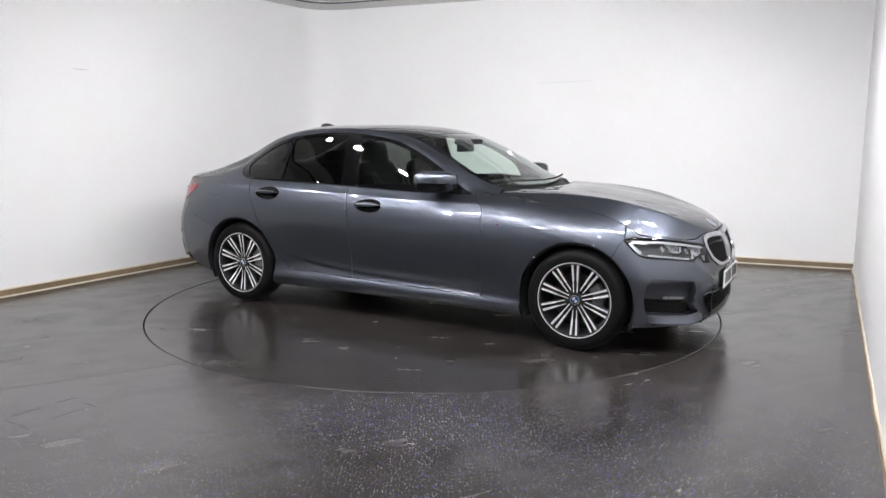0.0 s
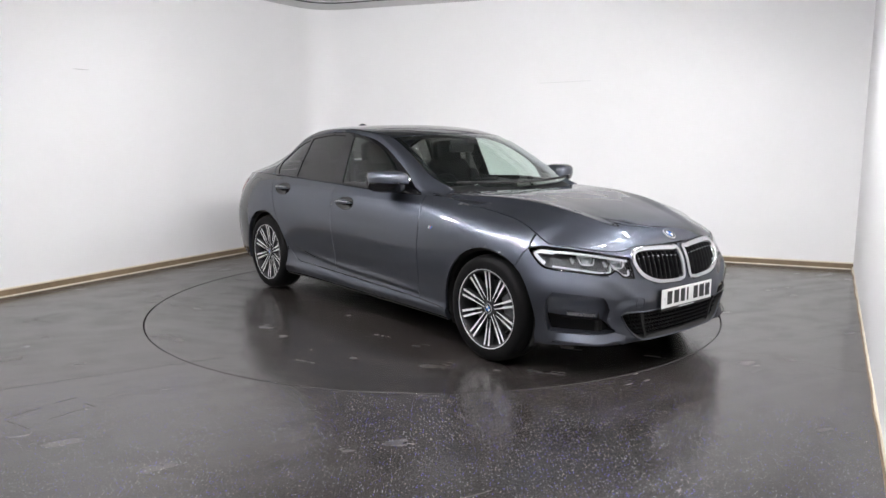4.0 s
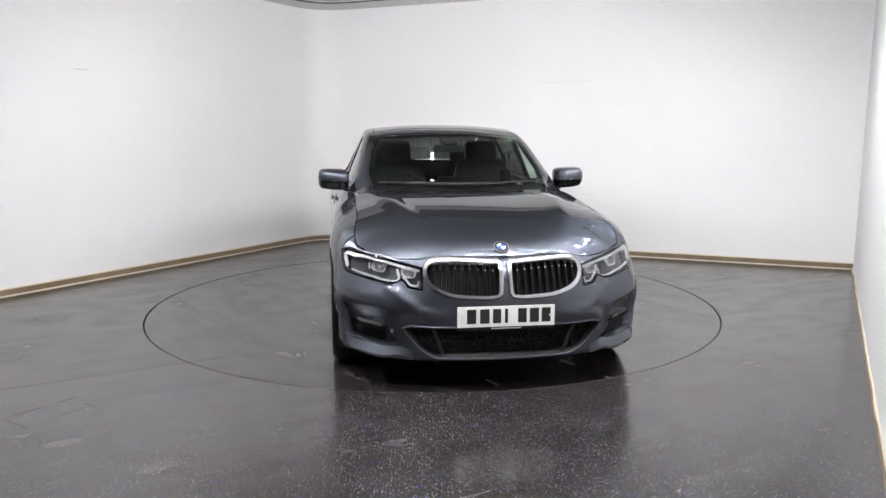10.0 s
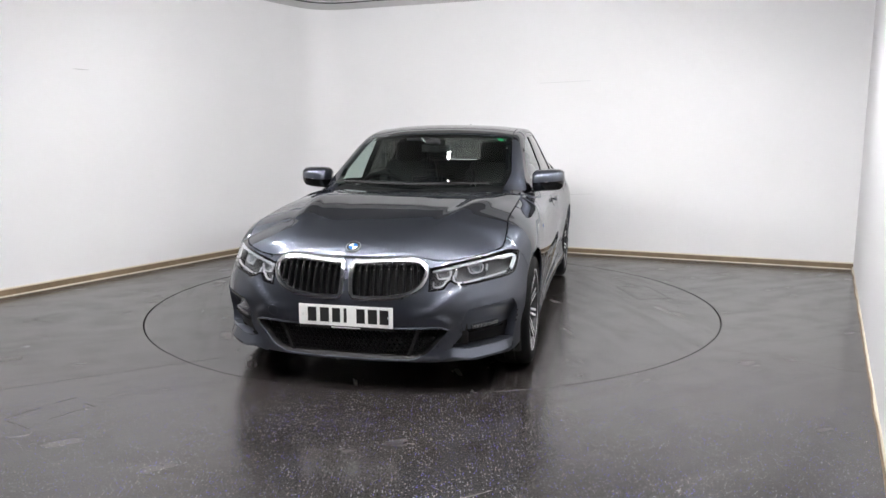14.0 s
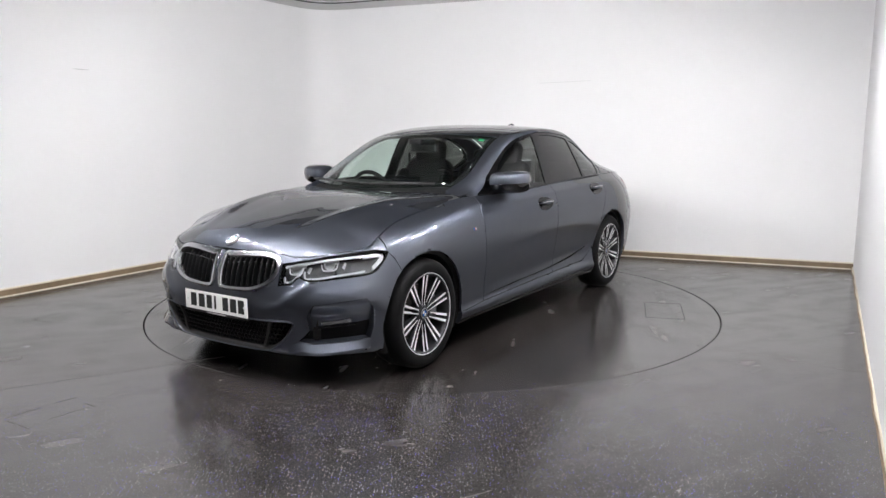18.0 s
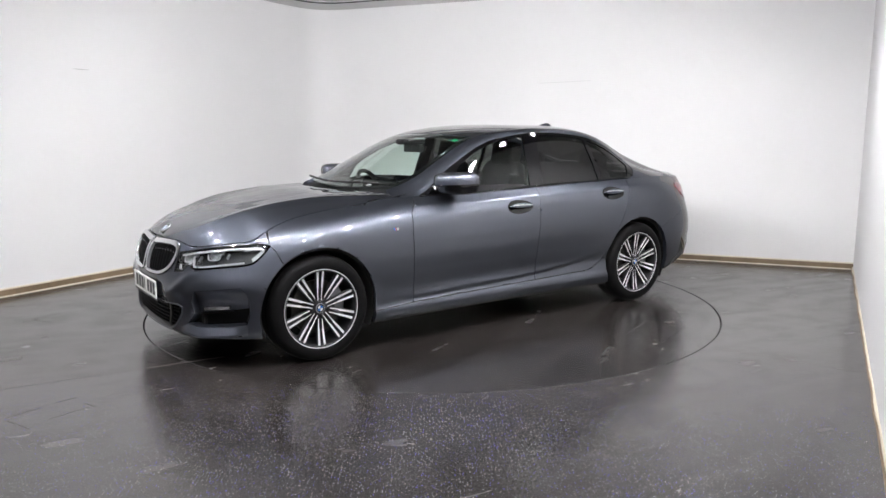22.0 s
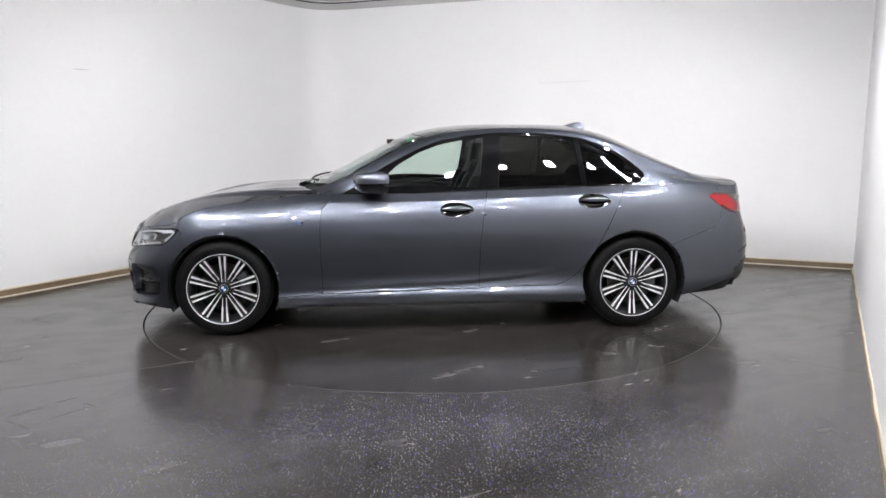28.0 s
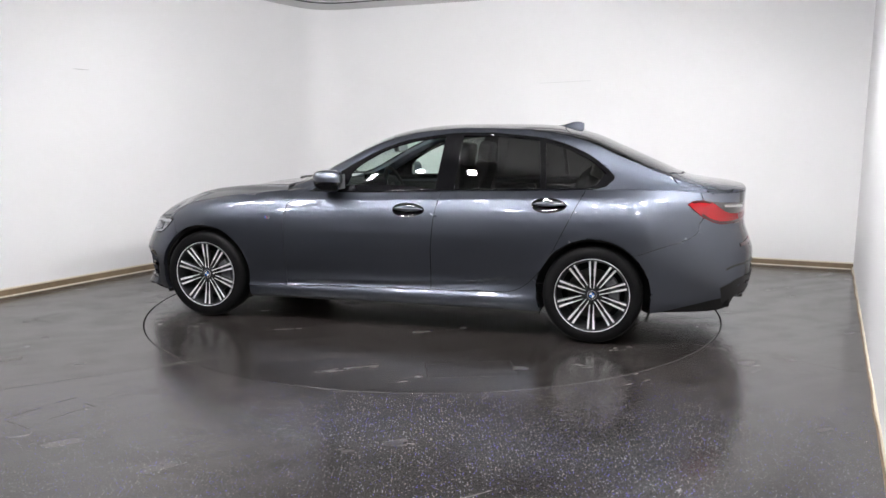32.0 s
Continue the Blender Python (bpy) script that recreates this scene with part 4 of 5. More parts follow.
# ---- the car: wheels ----
def badge(parent, m, r=0.041, name="roundel"):
    """A round badge: black ring, silver edge, blue and white quarters."""
    hub = part(name, lathe([(0.0, 0.0), (r * 0.98, 0.0), (r, -0.002), (r, -0.006)], 32, "z"), M_SILVER, parent, "round badge with blue and white quarters")
    hub.matrix_local = m
    part("badge_ring", lathe([(r * 0.60, 0.0006), (r * 0.90, 0.0006)], 32, "z"), M_BLACK, hub)
    for k in range(4):
        bm = bmesh.new()
        c = bm.verts.new((0, 0, 0.0009))
        ring = [bm.verts.new((r * 0.59 * math.cos(a), r * 0.59 * math.sin(a), 0.0009)) for a in [radians(90 * k + 90 * i / 8) for i in range(9)]]
        for i in range(8):
            bm.faces.new((c, ring[i], ring[i + 1]))
        part("quarter", bm, (M_BLUE, M_WHITE)[k % 2], hub)
    return hub


def wheel_meshes():
    """Meshes of one wheel, outside towards +y, centred on its hub."""
    R, RR = 0.326, 0.238
    out = {}
    out["tyre"] = lathe([(0.232, 0.098), (0.240, 0.106), (0.262, 0.1125), (0.287, 0.1125), (0.306, 0.105), (0.317, 0.092), (0.3225, 0.075), (R, 0.05),
                         (R, 0.034), (R - 0.007, 0.033), (R - 0.007, 0.026), (R, 0.025), (R, -0.025), (R - 0.007, -0.026), (R - 0.007, -0.033), (R, -0.034), (R, -0.06),
                         (0.317, -0.092), (0.295, -0.11), (0.262, -0.112), (0.232, -0.098)], 72)
    out["rim"] = lathe([(RR, 0.098), (RR + 0.006, 0.102), (RR + 0.004, 0.107), (RR - 0.004, 0.106), (RR - 0.010, 0.099), (RR - 0.014, 0.07), (RR - 0.03, 0.0), (RR - 0.028, -0.09), (RR, -0.10)], 72)
    out["rim_edge"] = lathe([(RR + 0.0062, 0.1030), (RR + 0.0050, 0.1078), (RR + 0.0018, 0.1078), (RR + 0.0006, 0.1066)], 72)
    return out


def spoke_bm(side_of, r0, r1):
    """One slim arm of a twin spoke, along +x, its outer face towards +y; it widens in a step halfway out."""
    bm = bmesh.new()
    rows = []
    for r, w in ((r0, 0.0095), (0.085, 0.0102), (0.122, 0.0112), (0.128, 0.0165), (0.16, 0.0172), (0.20, 0.0180), (0.228, 0.0190), (r1, 0.024)):
        t = (r - 0.04) / 0.2
        c = side_of * (0.0092 + 0.0098 * t)
        # the step lies on the arm's side that faces its twin
        a, b = (c - w / 2, c + w / 2)
        if r < 0.125:
            a, b = (c - 0.0015 - w / 2, c - 0.0015 + w / 2) if side_of < 0 else (c + 0.0015 - w / 2, c + 0.0015 + w / 2)
        y = 0.076 + 0.022 * max(0.0, t) ** 1.4
        rows.append([bm.verts.new((r, y - 0.030, a)), bm.verts.new((r, y - 0.003, a)), bm.verts.new((r, y, a + 0.0020)),
                     bm.verts.new((r, y, b - 0.0020)), bm.verts.new((r, y - 0.003, b)), bm.verts.new((r, y - 0.030, b))])
    for p, q in zip(rows, rows[1:]):
        for k in range(5):
            f = bm.faces.new((p[k], p[k + 1], q[k + 1], q[k]))
            f.material_index = 0 if k == 2 else 1
    bmesh.ops.recalc_face_normals(bm, faces=bm.faces)
    sharpen(bm, 25)
    return bm


def two_tone(name, bm, parent, label=""):
    ob = part(name, bm, M_ALLOY, parent, label)
    ob.data.materials.append(M_ALLOYDARK)
    return ob


def build_wheels():
    bms = wheel_meshes()
    base = new("wheel", None)
    tyre = part("tyre", bms["tyre"], M_RUBBER, base, "black low-profile tyre")
    rim = part("rim", bms["rim"], M_ALLOYDARK, base, "dark grey alloy wheel with machined twin spokes")
    part("rim_edge", bms["rim_edge"], M_ALLOY, rim)
    for k in range(10):
        for s in (-1, 1):
            o = two_tone("spoke", spoke_bm(s, 0.040 if k % 2 else 0.066, 0.2375), rim)
            o.matrix_local = pose(0, 0, 0, 0, 36 * k + 18, 0)
    part("hub", lathe([(0.0, 0.082), (0.034, 0.082), (0.036, 0.079), (0.046, 0.077), (0.058, 0.066), (0.060, 0.03)], 40), M_ALLOYDARK, rim)
    for k in range(5):
        a = radians(72 * k + 54)
        o = part("wheel_bolt", lathe([(0.0, 0.0815), (0.0075, 0.0815), (0.0085, 0.0800)], 12), M_DARK, rim)
        o.location = (0.050 * math.cos(a), 0, 0.050 * math.sin(a))
    badge(rim, Matrix.Translation((0, 0.0845, 0)) @ pose(0, 0, 0, -90, 0, 0), 0.030, "centre_cap")
    part("brake_disc", lathe([(0.075, 0.028), (0.165, 0.028), (0.166, 0.008), (0.075, 0.008), (0.070, 0.05), (0.0, 0.05)], 48), M_DISCSTEEL, base, "ventilated steel brake disc")
    bm = bmesh.new()
    rows = []
    for i in range(7):
        a = radians(140 + 10 * i)
        rows.append([bm.verts.new((r * math.cos(a), y, r * math.sin(a))) for r, y in ((0.105, 0.0), (0.105, 0.050), (0.112, 0.055), (0.170, 0.055), (0.178, 0.048), (0.178, 0.0))])
    for a, b in zip(rows, rows[1:]):
        for k in range(6):
            bm.faces.new((a[k], a[(k + 1) % 6], b[(k + 1) % 6], b[k]))
    bm.faces.new(rows[0])
    bm.faces.new(rows[-1])
    bmesh.ops.recalc_face_normals(bm, faces=bm.faces)
    part("caliper", bm, M_CALIPER, base, smooth=False)
    part("wheel_back", lathe([(0.0, -0.02), (0.205, -0.02), (0.205, -0.03), (0.0, -0.03)], 32), M_DARK, base)
    base.parent = car
    base.matrix_local = pose(HUB_X, 0.795, HUB_Z)
    for x, s in ((HUB_X, -1), (-HUB_X, 1), (-HUB_X, -1)):
        o = copy_thing(base, pose(x, s * 0.795, HUB_Z, 0, 0, 0 if s > 0 else 180))
        o.parent = car


def build_under():
    bm = boxes((-1.02, 1.02, -0.84, 0.84, 0.175, 0.30), (1.02, 2.05, -0.62, 0.62, 0.185, 0.50), (-2.30, -1.02, -0.62, 0.62, 0.235, 0.55), bevel=0.02)
    part("underbody", bm, M_DARK, car, smooth=False)
    for x in (HUB_X, -HUB_X):
        for s in (-1, 1):
            bm = bmesh.new()
            rows = []
            for k in range(25):
                a = radians(-25 + 230 * k / 24)
                rows.append([bm.verts.new((x + r * math.cos(a), y, HUB_Z + r * math.sin(a))) for r, y in ((0.374, s * 0.872), (0.385, s * 0.86), (0.39, s * 0.60), (0.05, s * 0.60))])
            for a, b in zip(rows, rows[1:]):
                for i in range(3):
                    bm.faces.new((a[i], a[i + 1], b[i + 1], b[i]))
            part("wheel_arch_liner", bm, M_DARK, car)


# ---- the car: front ----
def on_skin(p, z, lift=0.0):
    a = skin(p, z)
    du, dv = skin(p + 0.004, z) - skin(p - 0.004, z), skin(p, z + 0.004) - skin(p, z - 0.004)
    n = du.cross(dv).normalized()
    if n.dot(Vector((a.x, a.y, 0))) < 0:
        n = -n
    return a + n * lift, n


def skin_strip(loop, lifts, closed=True):
    """A raised band: loops of skin coordinates, each with its own height over the skin."""
    bm = bmesh.new()
    rows = [[bm.verts.new(on_skin(p, z, h)[0]) for p, z in lp] for lp, h in zip(loop, lifts)]
    n = len(rows[0])
    for a, b in zip(rows, rows[1:]):
        for i in range(n if closed else n - 1):
            j = (i + 1) % n
            bm.faces.new((a[i], a[j], b[j], b[i]))
    bmesh.ops.recalc_face_normals(bm, faces=bm.faces)
    sharpen(bm, 40)
    return bm


def grown(loop, d):
    """An outline grown by d (or shrunk)."""
    n = len(loop)
    area = sum(loop[i - 1][0] * loop[i][1] - loop[i][0] * loop[i - 1][1] for i in range(n))
    out = []
    for i in range(n):
        a, b = Vector(loop[i - 1]), Vector(loop[(i + 1) % n])
        t = (b - a).normalized()
        nrm = Vector((t.y, -t.x)) * (1 if area > 0 else -1)
        out.append((loop[i][0] + nrm.x * d, loop[i][1] + nrm.y * d))
    return out


def both_sides(name, bm, material, parent, label="", smooth=True):
    a = part(name, bm, material, parent[0], label, smooth)
    bm = bmesh.new()
    bm.from_mesh(a.data)
    b = part(name, mirrored(bm), material, parent[1], label, smooth)
    return a, b


def skin_bar(pts, width, lift, deep=0.01):
    """A flat bar lying along the skin through points of it."""
    bm = bmesh.new()
    rows = []
    for i, (p, z) in enumerate(pts):
        a, b = pts[max(i - 1, 0)], pts[min(i + 1, len(pts) - 1)]
        t = Vector((b[0] - a[0], b[1] - a[1])).normalized() * width / 2
        q1, q2 = (p - t.y, z + t.x), (p + t.y, z - t.x)
        rows.append([bm.verts.new(on_skin(*q1, lift)[0]), bm.verts.new(on_skin(*q2, lift)[0]), bm.verts.new(on_skin(*q2, lift - deep)[0]), bm.verts.new(on_skin(*q1, lift - deep)[0])])
    for a, b in zip(rows, rows[1:]):
        for i in range(4):
            j = (i + 1) % 4
            bm.faces.new((a[i], a[j], b[j], b[i]))
    bm.faces.new(rows[0])
    bm.faces.new(rows[-1])
    bmesh.ops.recalc_face_normals(bm, faces=bm.faces)
    sharpen(bm, 40)
    return bm


def build_front():
    # kidney grilles
    g1, g2 = new("grille", None), new("grille", None)
    for g in (g1, g2):
        g.parent = car
        g["label"] = "black slatted grille in a broad satin chrome frame"
    inner = grown(KIDNEY, -0.024)
    both_sides("grille_frame", skin_strip([grown(KIDNEY, 0.004), grown(KIDNEY, 0.002), grown(KIDNEY, -0.006), grown(KIDNEY, -0.020), inner, inner], [-0.004, 0.010, 0.014, 0.011, 0.004, -0.045]), M_CHROME, (g1, g2))
    lo, hi = min(q[0] for q in inner), max(q[0] for q in inner)
    for k in range(9):
        p = lo + (hi - lo) * (k + 0.7) / 9.4
        zs = [z for z in np.linspace(0.48, 0.75, 80) if inside(inner, p, z)]
        if len(zs) < 3:
            continue
        bm = bmesh.new()
        rows = []
        for z in np.linspace(zs[0] - 0.004, zs[-1] + 0.004, 9):
            c, n = on_skin(p, z, 0.0)
            s = Vector((-n.y, n.x, 0)).normalized()
            rows.append([bm.verts.new(c - n * 0.045 + s * 0.007), bm.verts.new(c - n * 0.006 + s * 0.006), bm.verts.new(c - n * 0.002), bm.verts.new(c - n * 0.006 - s * 0.006), bm.verts.new(c - n * 0.045 - s * 0.007)])
        for a, b in zip(rows, rows[1:]):
            for i in range(4):
                bm.faces.new((a[i], a[i + 1], b[i + 1], b[i]))
        bmesh.ops.recalc_face_normals(bm, faces=bm.faces)
        both_sides("slat", bm, M_SLAT, (g1, g2))
        bm = bmesh.new()
        c, n = on_skin(p, zs[-1] - 0.024, -0.0035)
        box(bm, -0.0035, 0.0035, -0.003, 0.003, -0.006, 0.006, m=Matrix.Translation(c) @ n.to_track_quat("Z", "X").to_matrix().to_4x4())
        both_sides("slat_tip", bm, M_CHROME, (g1, g2), smooth=False)
    both_sides("grille_back", finish(cut_mesh(KIDNEY, [], (0.05, 0.05)), skin, 0, 0, -0.05), M_DARK, (g1, g2))
    # headlights
    h1, h2 = new("headlight", None), new("headlight", None)
    for h in (h1, h2):
        h.parent = car
        h["label"] = "clear LED headlight with two hooked light guides"
    a, b = both_sides("lens", finish(cut_mesh(HEADLIGHT, [], (0.03, 0.02)), skin, 0.0015, 0.0, 0.001), M_CLEAR, (h1, h2))
    a.visible_shadow = b.visible_shadow = False
    both_sides("housing", finish(cut_mesh(HEADLIGHT, [], (0.03, 0.02)), skin, 0.0015, 0.0, -0.055), M_LAMPDARK, (h1, h2))
    both_sides("housing_wall", skin_strip([grown(HEADLIGHT, -0.001), grown(HEADLIGHT, -0.004), grown(HEADLIGHT, -0.006)], [0.0, -0.012, -0.058]), M_GLOSSBLACK, (h1, h2))
    both_sides("bezel", skin_strip([grown(HEADLIGHT, 0.003), grown(HEADLIGHT, 0.0), grown(HEADLIGHT, -0.007)], [-0.001, 0.0022, 0.002]), M_GLOSSBLACK, (h1, h2), "gloss black lens surround")
    both_sides("brow", skin_bar(smooth_loop([HQ(0.462, 0.662), HQ(0.60, 0.688), HQ(0.74, 0.708), HQ(0.80, 0.715), HQX(1.85, 0.718)], 0.02, False), 0.011, -0.008), M_LAMPWHITE, (h1, h2), "bright upper light guide")
    both_sides("brow_end", skin_bar(smooth_loop([HQX(1.885, 0.712), HQX(1.83, 0.718), HQX(1.785, 0.717), HQX(1.765, 0.704), HQX(1.80, 0.676), HQX(1.84, 0.652)], 0.015, False), 0.018, -0.009), M_LAMPWHITE, (h1, h2))
    for pts in ([HQ(0.464, 0.612), HQ(0.466, 0.588), HQ(0.480, 0.585), HQ(0.512, 0.594), HQ(0.528, 0.612), HQ(0.550, 0.628)],
                [HQ(0.572, 0.644), HQ(0.576, 0.616), HQ(0.592, 0.606), HQ(0.66, 0.610), HQ(0.74, 0.624), HQX(1.885, 0.640)]):
        both_sides("light_hook", skin_bar(smooth_loop(pts, 0.008, False), 0.008, -0.012), M_LAMPWHITE, (h1, h2), "hooked daytime light guide")
    for y0, dz in ((0.525, 0.002), (0.705, 0.024)):
        pts = [HQ(y0 - 0.042, 0.660 + dz), HQ(y0 - 0.036, 0.634 + dz), HQ(y0 - 0.022, 0.626 + dz), HQ(y0 + 0.026, 0.632 + dz), HQ(y0 + 0.040, 0.664 + dz)]
        both_sides("light_ring", skin_bar(smooth_loop(pts, 0.008, False), 0.006, -0.014), M_LAMPWHITE, (h1, h2), "hooked daytime light guide")
        c, n = on_skin(*HQ(y0, 0.655 + dz), -0.045)
        bm = lathe([(0.0, 0.0), (0.016, 0.003), (0.024, 0.012), (0.027, 0.026), (0.030, 0.026)], 24, "z")
        bmesh.ops.transform(bm, matrix=Matrix.Translation(c) @ n.to_track_quat("Z", "Y").to_matrix().to_4x4(), verts=bm.verts)
        both_sides("projector", bm, M_LAMPSILVER, (h1, h2))
        q = [HQ(y0 - 0.034, 0.670 + dz), HQ(y0 + 0.045, 0.676 + dz)]
        both_sides("reflector", skin_bar(smooth_loop(q, 0.02, False), 0.020, -0.03), M_LAMPSILVER, (h1, h2))
        q = [HQ(y0 + 0.062, 0.640 + dz), HQ(y0 + 0.074, 0.672 + dz)]
        both_sides("reflector", skin_bar(smooth_loop(q, 0.02, False), 0.016, -0.035), M_LAMPSILVER, (h1, h2))
    # fog recesses
    f1, f2 = new("fog_lamp_bezel", None), new("fog_lamp_bezel", None)
    for f in (f1, f2):
        f.parent = car
        f["label"] = "black recess with a slim fog lamp"
    def recess_surf(p, z):
        t = min(1.0, max(0.0, (0.49 - z) / 0.11))
        return on_skin(p, z, -0.004 - 0.036 * t * t * (3 - 2 * t))[0]
    def fog_half(upper):
        bm = cut_mesh(FOG, [], (0.03, 0.012))
        bmesh.ops.bisect_plane(bm, geom=bm.verts[:] + bm.edges[:] + bm.faces[:], plane_co=(p_of_y(0.70), 0.345, 0), plane_no=(-0.08, 1 if upper else -1, 0) if upper else (0.08, -1, 0), clear_inner=True)
        return finish(bm, recess_surf if upper else (lambda p, z: on_skin(p, z, -0.05)[0]), 0, 0, 0)
    both_sides("recess_panel", fog_half(True), M_PAINT, (f1, f2), "body-coloured hollow above the fog lamp")
    both_sides("recess", fog_half(False), M_SLAT, (f1, f2))
    both_sides("recess_wall", skin_strip([grown(FOG, 0.001), grown(FOG, -0.006), grown(FOG, -0.008)], [-0.002, -0.02, -0.055]), M_PAINT, (f1, f2))
    both_sides("fog_lamp", skin_bar(smooth_loop([HQ(0.665, 0.360), HQ(0.72, 0.366), HQ(0.79, 0.374)], 0.02, False), 0.017, -0.018, 0.03), M_FOG, (f1, f2), "slim fog lamp")
    both_sides("fog_shelf", skin_bar(smooth_loop([HQ(0.645, 0.341), HQ(0.72, 0.347), HQ(0.81, 0.356)], 0.02, False), 0.008, -0.012, 0.04), M_GLOSSBLACK, (f1, f2))
    # corner flaps under the recesses
    pts = [(*q, k) for q, k in zip(smooth_loop([HQ(0.49, 0.240), HQ(0.56, 0.264), HQ(0.63, 0.256), HQ(0.735, 0.264), HQX(1.93, 0.270), HQX(1.875, 0.276)], 0.02, False), range(99))]
    n = len(pts) - 1
    rows = [[(p, z) for p, z, k in pts], [(p, z - 0.042) for p, z, k in pts], [(p, z - 0.052) for p, z, k in pts], [(p, z - 0.066) for p, z, k in pts]]
    bm = bmesh.new()
    vs = [[bm.verts.new(on_skin(p, z, h * math.sin(math.pi * min(1.0, (k + 0.4) / n)) ** 0.6 + 0.001)[0]) for k, (p, z) in enumerate(row)] for row, h in zip(rows, (-0.004, 0.030, 0.029, -0.004))]
    for a, b in zip(vs, vs[1:]):
        for k in range(n):
            bm.faces.new((a[k], a[k + 1], b[k + 1], b[k]))
    bmesh.ops.recalc_face_normals(bm, faces=bm.faces)
    sharpen(bm, 30)
    both_sides("splitter", bm, M_PAINT, (car, car))
    # lower intake: mesh, bars, rim
    ig = new("lower_intake", None)
    ig.parent = car
    ig["label"] = "black honeycomb lower air intake"
    part("intake_back", finish(cut_mesh(INTAKE, [], (0.05, 0.04)), skin, 0, 0, -0.07), M_DARK, ig)
    part("intake_wall", skin_strip([grown(INTAKE, 0.001), grown(INTAKE, -0.008), grown(INTAKE, -0.010)], [-0.001, -0.02, -0.072]), M_BLACK, ig)
    part("intake_rim", tube([on_skin(p, z, 0.001)[0] for p, z in grown(INTAKE, 0.005)][: len(INTAKE)], 0.0055, 8, True), M_PAINT, ig)
    bm = bmesh.new()
    for row in range(7):
        for k in range(-19, 20):
            p, z = k * 0.027 + (row % 2) * 0.0135, 0.208 + row * 0.0235
            hexa = [(p + 0.0145 * math.cos(radians(60 * i + 30)), z + 0.0145 * math.sin(radians(60 * i + 30))) for i in range(6)]
            small = [(p + 0.0105 * math.cos(radians(60 * i + 30)), z + 0.0105 * math.sin(radians(60 * i + 30))) for i in range(6)]
            if not all(inside(INTAKE, *q) for q in hexa):
                continue
            A = [bm.verts.new(on_skin(*q, -0.022)[0]) for q in hexa]
            B = [bm.verts.new(on_skin(*q, -0.020)[0]) for q in small]
            C = [bm.verts.new(on_skin(*q, -0.045)[0]) for q in small]
            for i in range(6):
                j = (i + 1) % 6
                bm.faces.new((A[i], A[j], B[j], B[i]))
                bm.faces.new((B[i], B[j], C[j], C[i]))
    part("honeycomb", bm, M_SLAT, ig, smooth=False)
    for y in (-0.36, 0.36):
        s = 1 if y > 0 else -1
        part("intake_bar", skin_bar(smooth_loop([HQ(y + s * 0.035, 0.374), HQ(y, 0.30), HQ(y - s * 0.035, 0.20)], 0.03, False), 0.018, -0.012, 0.03), M_BLACK, ig)
    # number plate, its characters drawn as plain bars
    plate = part("number_plate", boxes((2.214, 2.2205, -0.26, 0.26, 0.372, 0.483), bevel=0.004), M_PLATE, car, "white number plate with black bars", smooth=False)
    for k, y in enumerate((0.185, 0.115, 0.050, -0.0, -0.085, -0.150, -0.213)):
        w = (0.048, 0.050, 0.044, 0.016, 0.046, 0.050, 0.048)[k]
        part("bar", boxes((2.2206, 2.2214, -y - w / 2, -y + w / 2, 0.392, 0.468)), M_PLATEINK, plate, smooth=False)
    holder = part("plate_holder", boxes((2.205, 2.216, -0.262, 0.262, 0.356, 0.3715), bevel=0.003), M_BLACK, car, smooth=False)
    part("caption_bar", boxes((2.2162, 2.2168, -0.08, 0.08, 0.360, 0.3665)), M_WHITE, holder, smooth=False)
    for y in (-0.235, 0.235):
        o = part("screw_cap", lathe([(0.0, 0.003), (0.005, 0.003), (0.006, 0.0)], 12, "z"), M_WHITE, plate)
        o.matrix_local = pose(2.2206, y, 0.428, 0, 90, 0)
    # tow eye cover, bumper creases
    c, n = on_skin(*HQ(-0.42, 0.43), 0.0012)
    bm = lathe([(0.027, 0.0), (0.030, 0.0012), (0.0315, 0.0)], 32, "z")
    bmesh.ops.transform(bm, matrix=Matrix.Translation(c) @ n.to_track_quat("Z", "Y").to_matrix().to_4x4(), verts=bm.verts)
    part("tow_eye_cover", bm, M_PAINT, car)
    # bonnet badge
    a = hood(2.074, 0.0)
    n = (hood(2.074, 0.1) - hood(2.074, -0.1)).cross(hood(2.05, 0) - hood(2.09, 0)).normalized()
    if n.z < 0:
        n = -n
    badge(car, Matrix.Translation(a + n * 0.005) @ n.to_track_quat("Z", "X").to_matrix().to_4x4() @ pose(0, 0, 0, 0, 0, 90), 0.041, "bonnet_badge")


def HQ(y, z):
    return (p_of_y(y), z)


def HQX(x, z):
    return (p_of_x(x), z)


